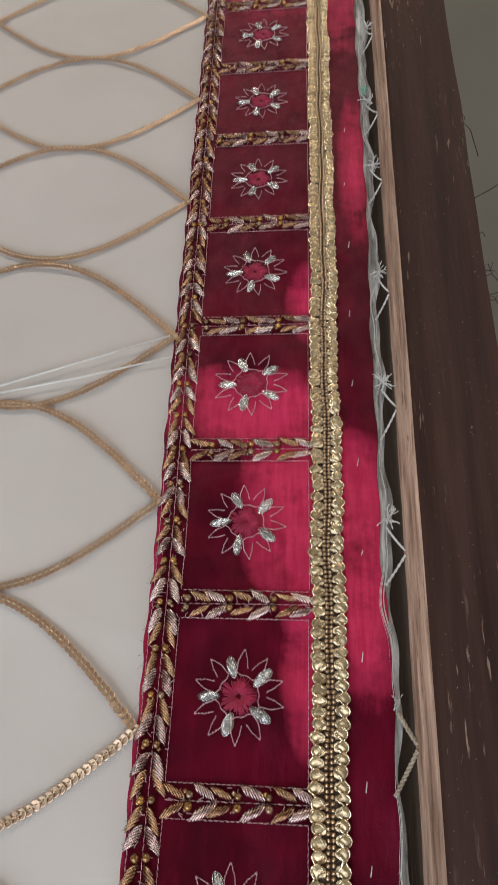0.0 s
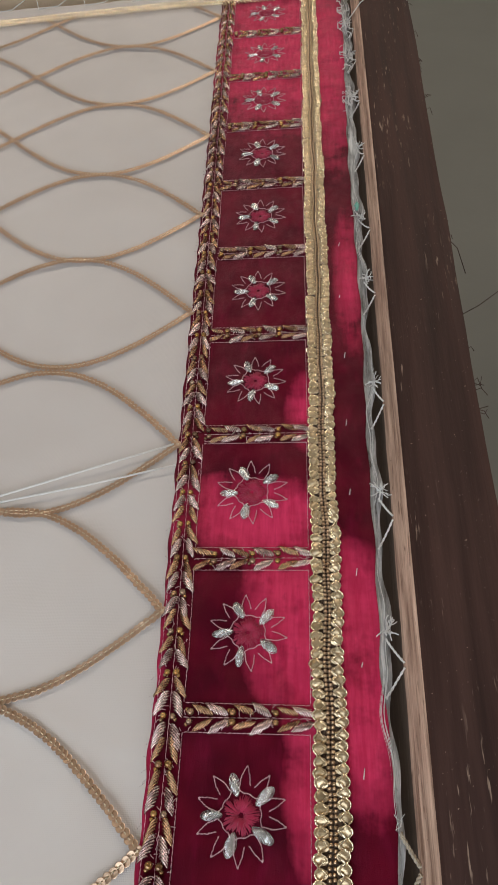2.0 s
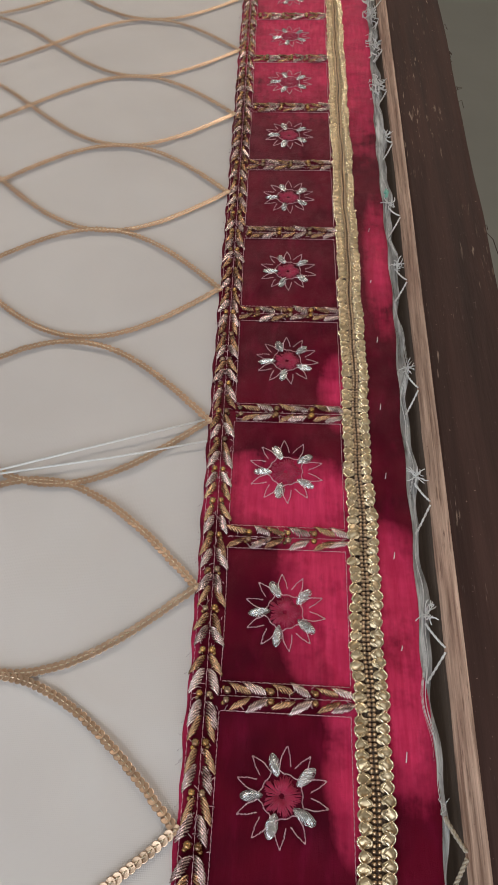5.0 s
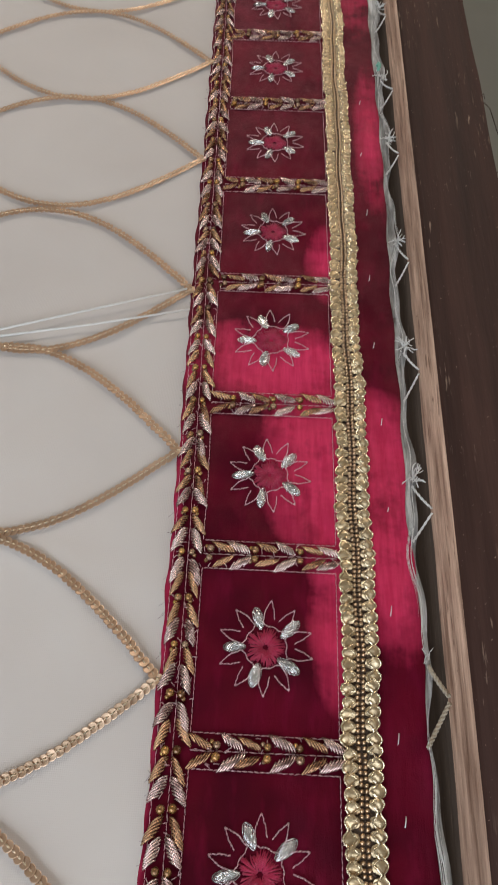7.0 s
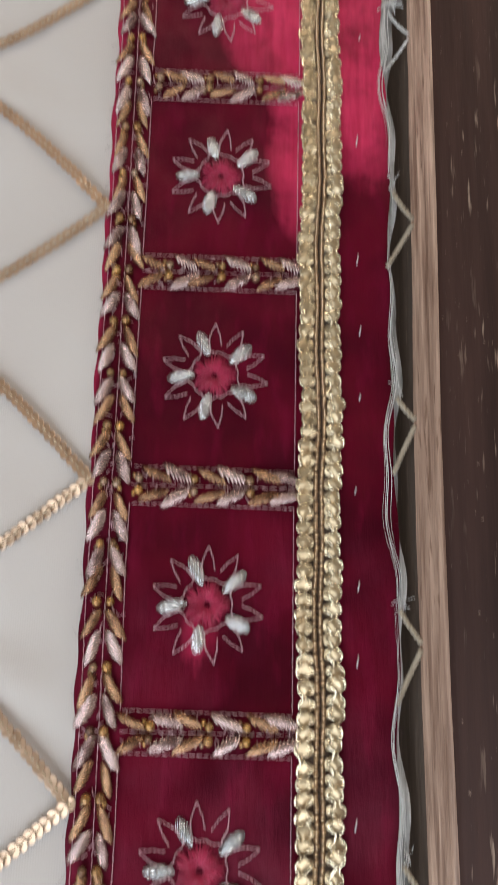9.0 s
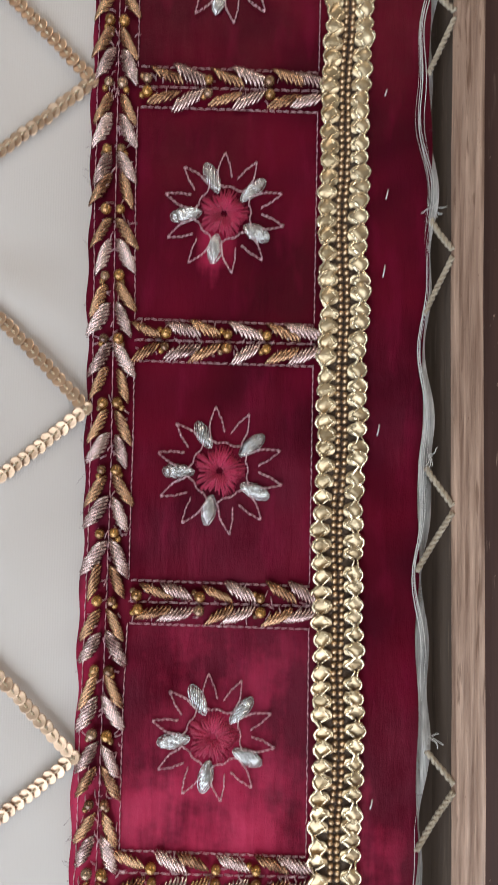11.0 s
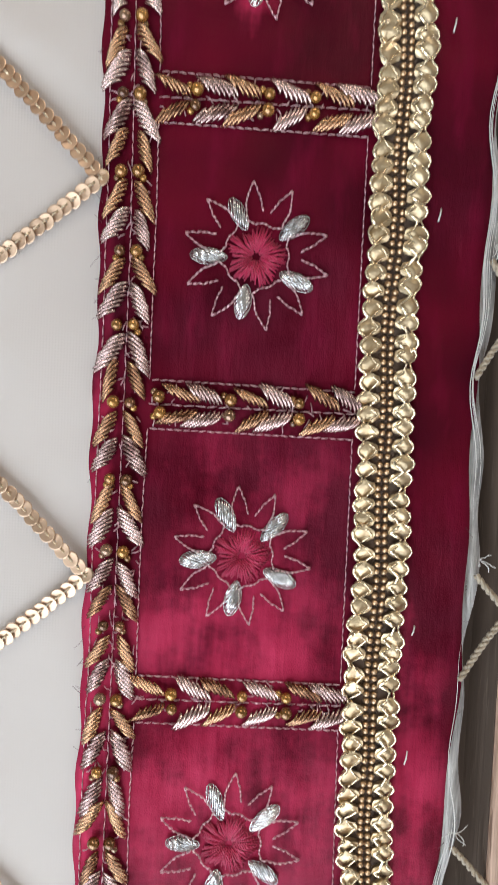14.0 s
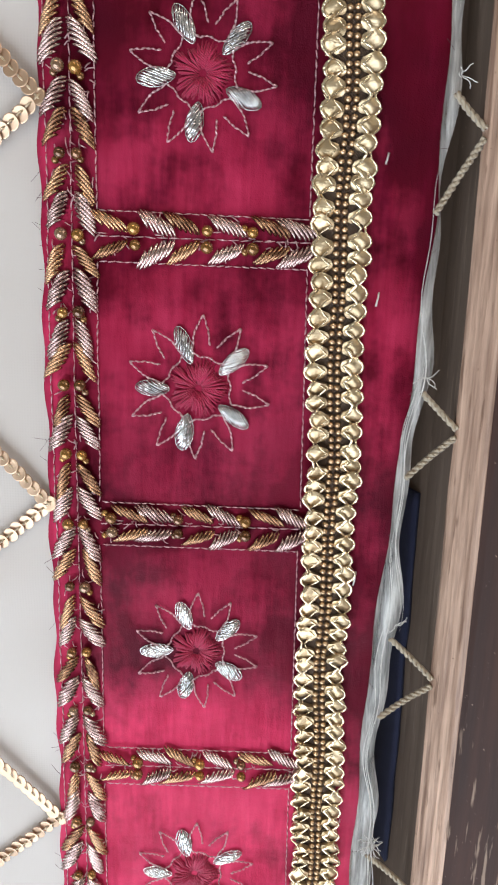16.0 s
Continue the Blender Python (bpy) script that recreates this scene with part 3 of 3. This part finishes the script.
def lobe(seed, side):
    """One crimped fold of foil tape: a narrow neck at the core that fans out to a rounded rim; side is the outer way in x."""
    rg = random.Random(seed)
    v, f = [], []
    na, nr = 9, 7
    for r in range(nr):
        u = r / (nr - 1)
        half = 0.0013 + 0.0011 * min(1.0, 1.4 * u)
        for a in range(na):
            w = a / (na - 1) * 2 - 1
            x = 0.0020 + 0.0049 * u - 0.0013 * u * w * w - 0.0004 * (1 - u) * (1 - w * w)
            z = 0.0011 + 0.0004 * math.cos(0.5 * math.pi * w) + 0.0007 * w - 0.0003 * abs(2 * u - 1) ** 3 + 0.00022 * math.sin(8 * u + 2 * w + seed) + rg.uniform(-0.00008, 0.00008)
            v.append((side * x, w * half, z))
    for r in range(nr - 1):
        for a in range(na - 1):
            i = r * na + a
            q = (i, i + 1, i + 1 + na, i + na)
            f.append(q if side < 0 else q[::-1])
    skirt = [r * na for r in range(nr)][::-1] + list(range(1, na)) + [r * na + na - 1 for r in range(1, nr)] + [(nr - 1) * na + a for a in range(na - 2, 0, -1)]
    n, c = len(v), len(skirt)
    v += [v[i] for i in skirt] + [(v[i][0] * 0.97, v[i][1] * 0.9, 0.0003) for i in skirt]
    for k in range(c):
        m = (k + 1) % c
        f.append((n + k, n + m, n + c + m, n + c + k))
    return mesh_of("scallop", v, f, DULL_FOIL)


LOBES = {sd: [lobe(n * 7 + 1, sd) for n in range(5)] for sd in (-1, 1)}


def braid_x(y):
    return x_right(y) + 0.0010 + 0.0065 + 0.0004 * math.sin(y * 60) + 0.0003 * math.sin(y * 143)


def gold_braid():
    braid = thing("gold_braid", "scalloped gold foil braid sewn along the velvet", "trim")
    rg = random.Random(21)
    rest = {-1: Soup(), 1: Soup()}
    inner, outer = {-1: [], 1: []}, {-1: [], 1: []}
    y = Y0
    while y < Y1 - 0.006:
        for sd in (-1, 1):
            yy = y + (0.0014 if sd > 0 else 0) + rg.uniform(-0.0004, 0.0004)
            kx, ky, kz = 1.05 * rg.uniform(0.92, 1.07), rg.uniform(0.94, 1.12), rg.uniform(0.75, 1.3)
            m = pose(braid_x(yy), yy, 0.0002, rg.uniform(-11, 11), rg.uniform(-6, 6), rg.uniform(-8, 8)) @ Matrix.Diagonal((kx, ky, kz, 1))
            me = rg.choice(LOBES[sd])
            if -0.56 < y < 0.12:
                put("scallop", me, braid, m)
            else:
                rest[sd].add([m @ v.co for v in me.vertices], [tuple(p.vertices) for p in me.polygons])
            for w in (-0.9, -0.45, 0.0, 0.45, 0.9):
                outer[sd].append(m @ Vector((sd * (0.0070 - 0.0020 * w * w), 0.0023 * w, 0.0018 + 0.0005 * w)))
            for x, w, z in ((0.0047, -1.0, 0.0012), (0.0036, -0.5, 0.0017), (0.0021, 0.0, 0.0015), (0.0034, 0.5, 0.0020)):
                inner[sd].append(m @ Vector((sd * x, 0.0023 * w, z)))
        y += STEP
    for sd in (-1, 1):
        tagged(put("scallop_band", rest[sd].mesh("scallop_band", DULL_FOIL), braid), kind="stuff")
        for line, r in ((outer[sd], 0.00046 if sd < 0 else 0.00032), (inner[sd], 0.00050 if sd > 0 else 0.00024)):
            w = Soup()
            w.tube(line, [r * rg.uniform(0.7, 1.35) for _ in line], 5)
            put("edge_wire", w.mesh("edge_wire", FOIL), braid, label="bright gold wavy edge wire")
    core = Soup()
    y = Y0
    while y < Y1 - 0.004:
        for d in (-0.00098, 0.00098):
            core.add(*moved(dome(0.00104, 0.00096, 0.0013, 3, 8), pose(braid_x(y) + d + rg.uniform(-0.00014, 0.00014), y + rg.uniform(-0.0002, 0.0002), 0.0005)))
        y += 0.0020
    tagged(put("bead_cord", core.mesh("bead_cord", CORE_GOLD), braid, label="dull gold beaded cord core"), kind="stuff")
    v, f = [], []
    steps = 300
    for i in range(steps + 1):
        yy = Y0 + (Y1 - 0.004 - Y0) * i / steps
        c = braid_x(yy)
        v += [(c - 0.0058, yy, 0.0003), (c - 0.0055, yy, 0.0005), (c + 0.0055, yy, 0.0005), (c + 0.0058, yy, 0.0003)]
    for i in range(steps):
        for j in range(3):
            a = i * 4 + j
            f.append((a, a + 1, a + 5, a + 4))
    put("braid_ground", mesh_of("braid_ground", v, f, BRAID_GROUND), braid)


def end_y(x):
    return float(np.interp(x, (-0.6, -0.284, -0.226, -0.169, -0.112, 0.1), (0.712, 0.7205, 0.7238, 0.7268, 0.7290, 0.7292)))


def end_braid():
    """The narrow looped braid across the far end."""
    braid = thing("end_braid", "narrow looped gold braid across the cloth end", "trim")
    s = Soup()
    rg = random.Random(31)
    x = -0.50
    while x < 0.0375:
        for sd in (-1, 1):
            c = Vector((x + (0.0011 if sd > 0 else 0), end_y(x) + sd * 0.0031, 0.0005))
            pts = [c + Vector((0.0017 * math.cos(a), 0.0034 * math.sin(a), 0.0012 + 0.0008 * math.sin(a * 2))) for a in np.linspace(0, 5.6, 8)]
            s.tube(pts, 0.00045 * rg.uniform(0.9, 1.2), 4)
        s.tube([(x - 0.0014, end_y(x), 0.001), (x + 0.0014, end_y(x), 0.0014)], 0.0007, 5)
        x += 0.0031
    tagged(put("looped_band", s.mesh("looped_band", FOIL), braid), kind="stuff")


# ================= sequin net =================
def sequin_mesh():
    """A flat 4.2 mm disc, 0.25 mm thick, slightly cupped, with a centre hole."""
    s = Soup()
    n = 18
    v, f = [], []
    for r, z in ((0.0021, 0.0), (0.0021, 0.00018), (0.0019, 0.00024), (0.0003, 0.00012), (0.0003, 0.0)):
        v += [(r * math.cos(2 * math.pi * j / n), r * math.sin(2 * math.pi * j / n), z) for j in range(n)]
    for k in range(5):
        for j in range(n):
            a, b = k * n + j, k * n + (j + 1) % n
            c, d = ((k + 1) % 5) * n + j, ((k + 1) % 5) * n + (j + 1) % n
            f.append((a, b, d, c))
    s.add(v, f)
    me = s.mesh("sequin", SEQUIN, False)
    return me


DISC = sequin_mesh()


TIPS = {-4: -0.4005, -3: -0.2980, -2: -0.1980, -1: -0.0997, 0: -0.0004, 1: 0.1002, 2: 0.1975, 3: 0.3010}


def net_point(i, sign, u):
    """A point of the net at a distance u from the border."""
    y = TIPS.get(i, 0.1 * i - 0.0006) + 0.083 * u - 0.0807 * u * u * (1 if u < 0.2 else 0.2 / u * 2 - (0.2 / u) ** 2) + sign * 0.0496 * math.sin(math.pi * u / 0.164)
    return Vector((float(x_left(0.1 * i)) - u, y, 0.0))


def sequin_string(i, sign):
    reach = 0.34 if i >= 3 else 0.17 + 0.03 * max(0, i)
    if i < -1:
        reach = 0.11
    pts, u, last = [], 0.0, None
    while u < reach:
        p = net_point(i, sign, u)
        if last is None or (p - last).length >= 0.0027:
            pts.append(p)
            last = p
        u += 0.0002
    pts = [p for p in pts if -0.62 < p.y < 0.7255]
    if len(pts) < 3:
        return
    rg = random.Random(i * 7 + sign + 500)
    string = thing("sequin_string", "string of overlapping matt gold sequins sewn on organza", "sequin trim", "sequin strings of the net")
    far, thr = Soup(), Soup()
    for n, p in enumerate(pts):
        q = pts[min(n + 1, len(pts) - 1)]
        o = pts[max(n - 1, 0)]
        d = q - o
        a = math.degrees(math.atan2(d.y, d.x))
        tilt = 15
        m = pose(p.x + rg.uniform(-0.0002, 0.0002), p.y + rg.uniform(-0.0002, 0.0002), 0.0002 + 0.0003 * (sign > 0), 0, 0, a) @ pose(0, 0, 0.0002, rg.uniform(-4, 4), tilt + rg.uniform(-4, 4), rg.uniform(0, 20))
        if p.y < 0.26 and p.x > -0.17:
            put("sequin", DISC, string, m)
        else:
            far.add([m @ v.co for v in DISC.vertices], [tuple(g.vertices) for g in DISC.polygons])
        e = d.normalized() * 0.0010
        thr.tube([p - e + Vector((0, 0, 0.0008)), p + Vector((0, 0, 0.0012)), p + e + Vector((0, 0, 0.0008))], 0.00028, 4)
    if far.v:
        tagged(put("sequin_band", far.mesh("sequin_band", SEQUIN, False), string), kind="stuff")
    tagged(put("sewing_thread", thr.mesh("sewing_thread", PALE_GOLD), string), kind="stuff")


# ================= wooden frame =================
def beam_shift(y):
    """The beam lies a little askew to the cloth."""
    return float(np.interp(y, (-0.5, -0.3, -0.17, -0.08, 0.0, 0.1, 0.3, 0.45, 0.7), (0.0028, 0.0021, 0.0, -0.0003, 0.0008, 0.0012, 0.0018, 0.0024, 0.0024)))


def swept(prof, lo, hi, steps, wobble):
    """A profile of (x, z) drawn along y, with uneven edges."""
    v, f, k = [], [], len(prof)
    for i in range(steps + 1):
        y = lo + (hi - lo) * i / steps
        for j, (x, z) in enumerate(prof):
            a, b = wobble(j, y)
            v.append((x + a + beam_shift(y), y, z + b))
    for i in range(steps):
        for j in range(k):
            a, b = i * k + j, i * k + (j + 1) % k
            f.append((a, a + k, b + k, b))
    f += [tuple(range(k)), tuple(range(steps * k, steps * k + k))[::-1]]
    return v, f


def beam(name, lo, hi, label):
    """A planed beam along y: dark top, pale ridged face towards the cloth, grey brown side flared out below it."""
    top = [(0.0720, 0.000), (0.0748, 0.0090), (0.0754, 0.0108), (0.0770, 0.0122), (0.0860, 0.0172), (0.1020, 0.0248), (0.1095, 0.0284), (0.1140, 0.0280), (0.1156, -0.030), (0.0740, -0.030)]

    def rough(j, y):
        w = noise.noise((j * 3.1, y * 22, 1.0)) * 0.0006 + (noise.noise((j * 1.7, y * 6, 4.0)) * 0.0016 if 6 <= j <= 8 else 0)
        return w, w * 0.4

    s = Soup()
    s.add(*swept(top, lo, hi, 200, rough))
    body = tagged(put(name, s.mesh(name, DARK_WOOD, False)), label, "beam")
    lip = [(0.0730, 0.0010), (0.0694, 0.0012), (0.0689, 0.0022), (0.0697, 0.0030), (0.0698, 0.0038), (0.0707, 0.0044), (0.0707, 0.0052), (0.0717, 0.0058), (0.0718, 0.0065), (0.0727, 0.0070), (0.0727, 0.0078), (0.0737, 0.0083), (0.0738, 0.0092), (0.0746, 0.0102), (0.0756, 0.0112), (0.0764, 0.0100)]

    def ridges(j, y):
        w = noise.noise((j * 2.3, y * 35, 9.0)) * 0.00035
        return (w if 0 < j < 14 else 0), w * 0.5

    s = Soup()
    s.add(*swept(lip, lo + 0.001, hi - 0.001, 320, ridges))
    put("worn_edge", s.mesh("worn_edge", RAW_WOOD), body, label="pale ridged raw wood edge")
    # flares outwards below, closing the gap beside the sheer edge
    side = [(0.0590, -0.0400), (0.0680, -0.0160), (0.0694, -0.0060), (0.0692, 0.0011), (0.0722, 0.0011), (0.0760, -0.0380)]
    s = Soup()
    s.add(*swept(side, lo + 0.002, hi - 0.002, 160, lambda j, y: (noise.noise((j, y * 20, 3.0)) * 0.0003, 0)))
    put("side_board", s.mesh("side_board", SIDE_WOOD, False), body, label="grey brown beam side flared out below")
    return body


side_beam = beam("wooden_beam", -0.95, 1.05, "dark stained beam with scratches and a worn pale edge")
fray = Soup()
rg = random.Random(77)
for n in range(24):
    y = rg.uniform(0.15, 0.95)
    for h in range(rg.choice((1, 1, 1, 3))):
        a = Vector((0.1130 + beam_shift(y), y + rg.uniform(-0.002, 0.002), 0.0270))
        ln = rg.uniform(0.002, 0.006)
        fray.tube([a, a + Vector((ln * 0.6, rg.uniform(-0.003, 0.003), rg.uniform(-0.001, 0.003))), a + Vector((ln, rg.uniform(-0.006, 0.006), rg.uniform(-0.003, 0.003)))], 0.00022, 3)
for a, b, c in (((0.1120, 0.262, 0.0270), (0.1230, 0.268, 0.0285), (0.1380, 0.280, 0.0300)), ((0.1120, 0.330, 0.0270), (0.1175, 0.318, 0.0275), (0.1200, 0.298, 0.0255))):
    fray.tube([(x + beam_shift(y), y, z) for x, y, z in (a, b, c)], 0.00028, 4)
tagged(put("wood_splinters", fray.mesh("wood_splinters", DARK_WOOD), side_beam, label="dark frayed fibres"), kind="stuff")


def far_beam():
    s = Soup()
    prof = [(0.790, -0.05), (0.788, -0.002), (0.792, 0.004), (0.845, 0.004), (0.849, -0.002), (0.850, -0.05)]
    v, f = [], []
    n, k = 60, len(prof)
    for i in range(n + 1):
        x = -0.62 + 0.690 * i / n
        v += [(x, y + 0.001 * noise.noise((x * 20, j, 2)), z + 0.0006 * noise.noise((x * 14, j, 6))) for j, (y, z) in enumerate(prof)]
    for i in range(n):
        for j in range(k):
            a, b = i * k + j, i * k + (j + 1) % k
            f.append((a, b, b + k, a + k))
    f += [tuple(range(k))[::-1], tuple(range(n * k, n * k + k))]
    s.add(v, f)
    ob = tagged(put("end_beam", s.mesh("end_beam", END_WOOD, False)), "pale brown wooden beam across the frame end", "beam")
    lace = thing("end_lacing", "white zigzag lacing thread between cloth and beam", "thread")
    x = -0.55
    while x < 0.02:
        z = Soup()
        z.tube([(x, 0.795, 0.005), (x + 0.006, 0.775, 0.003), (x + 0.014, 0.748, 0.0005), (x + 0.034, 0.752, 0.0008), (x + 0.047, 0.772, 0.003), (x + 0.049, 0.795, 0.005)], 0.0005, 5)
        put("zigzag", z.mesh("zigzag", WHITE_THREAD), lace)
        x += 0.049


# ================= lacing along the side =================
def strand(a, b, sag, turns, spread, radius, rg, soup):
    """Two plies twisted round each other from a to b."""
    n = int((b - a).length / 0.0005) + 2
    side = Vector((-(b - a).y, (b - a).x, 0)).normalized()
    for ph in (0, math.pi):
        pts = []
        for k in range(n + 1):
            u = k / n
            p = a.lerp(b, u) + Vector((0, 0, -sag * math.sin(math.pi * u)))
            q = turns * 2 * math.pi * u + ph
            pts.append(p + side * spread * math.cos(q) + Vector((0, 0, spread * math.sin(q))))
        soup.tube(pts, [radius * rg.uniform(0.92, 1.08) for _ in pts], 5)


def side_lacing():
    rg = random.Random(14)
    for n, y in enumerate((-0.524, -0.4504, -0.377, -0.303, -0.2245, -0.150, -0.078, -0.004, 0.074, 0.148, 0.221, 0.308, 0.371, 0.457, 0.53, 0.595, 0.65)):
        cotton = y > 0.05
        lace = thing("lacing_cord", "white cotton lacing thread looped to the beam" if cotton else "twisted beige lacing cord looped to the beam", "cord", "lacing cords along the beam")
        a, b = y - rg.uniform(0.013, 0.019), y + rg.uniform(0.009, 0.014)
        knot = Vector((0.0692 + beam_shift(y), y, 0.0030))
        for end, off in ((a, -0.0010), (b, 0.0012)):
            s = Soup()
            foot = Vector((x_sheer(end) - 0.002, end, 0.0008))
            head = knot + Vector((0, off, 0))
            if cotton:
                strand(foot, head, 0.001, 3.0, 0.00032, 0.00030, rg, s)
            else:
                strand(foot, head, 0.0008, (head - foot).length / 0.0036, 0.00045, 0.00056, rg, s)
            put("cord", s.mesh("cord", WHITE_THREAD if cotton else CORD), lace)
        # a frayed tuft where the cord is tied into the organza
        s = Soup()
        tie = Vector((x_sheer(b) - 0.0012, b + 0.004, 0.0008))
        for h in range(30 if n == 0 else 15 if cotton else 5):
            pts, d = [tie], Vector((rg.uniform(-0.5, 1), rg.uniform(-1, 1), rg.uniform(0, 0.5))).normalized()
            for k in range(5):
                d = (d + Vector((rg.uniform(-0.7, 0.7), rg.uniform(-0.7, 0.7), rg.uniform(-0.3, 0.25)))).normalized()
                p = pts[-1] + d * rg.uniform(0.0006, 0.0019 if cotton else 0.0011)
                pts.append(Vector((p.x, p.y, max(p.z, 0.0004))))
            s.tube(pts, 0.00028 if cotton else 0.00013, 4)
        tagged(put("thread_end", s.mesh("thread_end", WHITE_THREAD), lace, label="frayed white thread tuft"), kind="stuff")
    # gathered white threads lying along the sheer edge
    for n in range(9):
        s = Soup()
        y0 = -0.57 + n * 0.145
        y1 = y0 + rg.uniform(0.10, 0.15)
        mid = rg.uniform(0, 6)
        for h in range(6):
            ph, off = rg.uniform(0, 6), rg.uniform(-0.0011, 0.0007)
            lo, hi = y0 + rg.uniform(-0.02, 0.05), y1 - rg.uniform(-0.03, 0.06)
            line = []
            for y in np.linspace(lo, hi, 36):
                x = x_sheer(y) - 0.0022 + off + 0.0014 * noise.noise((y * 26, ph, 1.0)) + 0.0013 * math.sin(y * 31 + mid)
                line.append((x, y, 0.0013 + 0.0007 * noise.noise((y * 35, ph, 5.0))))
            r = 0.00009 * rg.uniform(0.5, 1.6)
            s.tube(line, [r * min(1.0, 0.15 + j / 6, 0.15 + (35 - j) / 6) for j in range(36)], 4)
        tagged(put("edge_thread", s.mesh("edge_thread", WHITE_THREAD)), "loose white cotton thread lying along the organza edge", "thread", "loose edge threads")


def basting():
    rg = random.Random(41)
    for y in (-0.5, -0.42, -0.343, -0.309, -0.202, -0.155, -0.132, -0.101, -0.069, -0.045, -0.018, 0.03, 0.075, 0.12, 0.165, 0.21, 0.26, 0.31, 0.36):
        s = Soup()
        x = float(np.interp(y, (-0.5, -0.2, 0.0, 0.3), (0.0485, 0.048, 0.0515, 0.050))) + rg.uniform(-0.001, 0.001)
        ln = rg.uniform(0.0015, 0.0045)
        s.tube([(x, y - ln / 2, 0.0004), (x + 0.0003, y, 0.0009), (x + 0.0006, y + ln / 2, 0.0004)], 0.00022, 4)
        tagged(put("basting_stitch", s.mesh("basting_stitch", WHITE_THREAD)), "short white basting stitch on the velvet margin", "stitch", "basting stitches")


def loose_threads():
    for pts in ([(-0.16, 0.157), (-0.10, 0.178), (-0.045, 0.197)], [(-0.16, 0.156), (-0.09, 0.171), (-0.0425, 0.183)]):
        s = Soup()
        s.tube([(x, y, 0.0016) for x, y in pts], 0.0006, 5)
        tagged(put("loose_thread", s.mesh("loose_thread", WHITE_THREAD)), "loose white thread lying across the organza", "thread", "loose white threads")


def small_extras():
    s = Soup()
    s.tube([(0.0635, 0.394, 0.0015), (0.0648, 0.398, 0.0028), (0.0640, 0.402, 0.0018), (0.0630, 0.398, 0.0022)], 0.0011, 6)
    tagged(put("thread_scrap", s.mesh("thread_scrap", MINT)), "small mint green thread scrap on the organza edge", "thread")
    s = Soup()
    s.tube([(0.0600, 0.655, 0.001), (0.0695, 0.668, 0.0046), (0.0790, 0.676, 0.0134), (0.0900, 0.677, 0.0204), (0.1040, 0.668, 0.0275), (0.1120, 0.650, 0.0310), (0.1160, 0.640, 0.0300), (0.1180, 0.636, 0.0180)], 0.00045, 5)
    tagged(put("binding_thread", s.mesh("binding_thread", WHITE_THREAD)), "white binding thread wrapped over the dark beam", "thread")


def tangle():
    """A matted clump of cut thread ends at the far corner."""
    rg = random.Random(63)
    s = Soup()
    for n in range(70):
        y = rg.choice((0.735, 0.72, 0.68, 0.655, 0.61, 0.60, 0.535)) + rg.gauss(0, 0.010)
        p = Vector((0.0640 + rg.gauss(0, 0.0018), y, 0.0012 + rg.uniform(0, 0.003)))
        d = Vector((rg.uniform(-1, 1), rg.uniform(-1, 1), 0.2)).normalized()
        pts = [p]
        for k in range(9):
            d = (d + Vector((rg.uniform(-0.8, 0.8), rg.uniform(-0.8, 0.8), rg.uniform(-0.3, 0.3)))).normalized()
            q = pts[-1] + d * 0.0017
            pts.append(Vector((min(max(q.x, 0.0585), 0.0690), q.y, min(max(q.z, 0.0008), 0.005))))
        s.tube(pts, rg.choice((0.00022, 0.0003, 0.0005)), 4)
    tagged(put("thread_tangle", s.mesh("thread_tangle", WHITE_THREAD)), "matted clump of white thread ends on the organza edge", "thread", kind="stuff")


def rag():
    """A dark blue strip of cloth hanging against the beam's side."""
    s = Soup()
    s.add(*swept([(0.0572, -0.0400), (0.0645, -0.0190), (0.0655, -0.0165), (0.0668, -0.0180), (0.0590, -0.0400)], -0.530, -0.40, 40, lambda j, y: (0.0004 * noise.noise((j, y * 60, 2.0)), 0.0012 * noise.noise((1.0, y * 45, 7.0)))))
    tagged(put("cloth_strip", s.mesh("cloth_strip", NAVY)), "dark navy blue cloth strip against the beam side", "cloth")


# ================= putting it together =================
gold_braid()
end_braid()
far_beam()
side_lacing()
basting()
loose_threads()
small_extras()
tangle()
rag()
for i in range(-6, 8):
    for sign in (-1, 1):
        sequin_string(i, sign)
for i in ROWS:
    embroidery_row(i)
    flower(i)
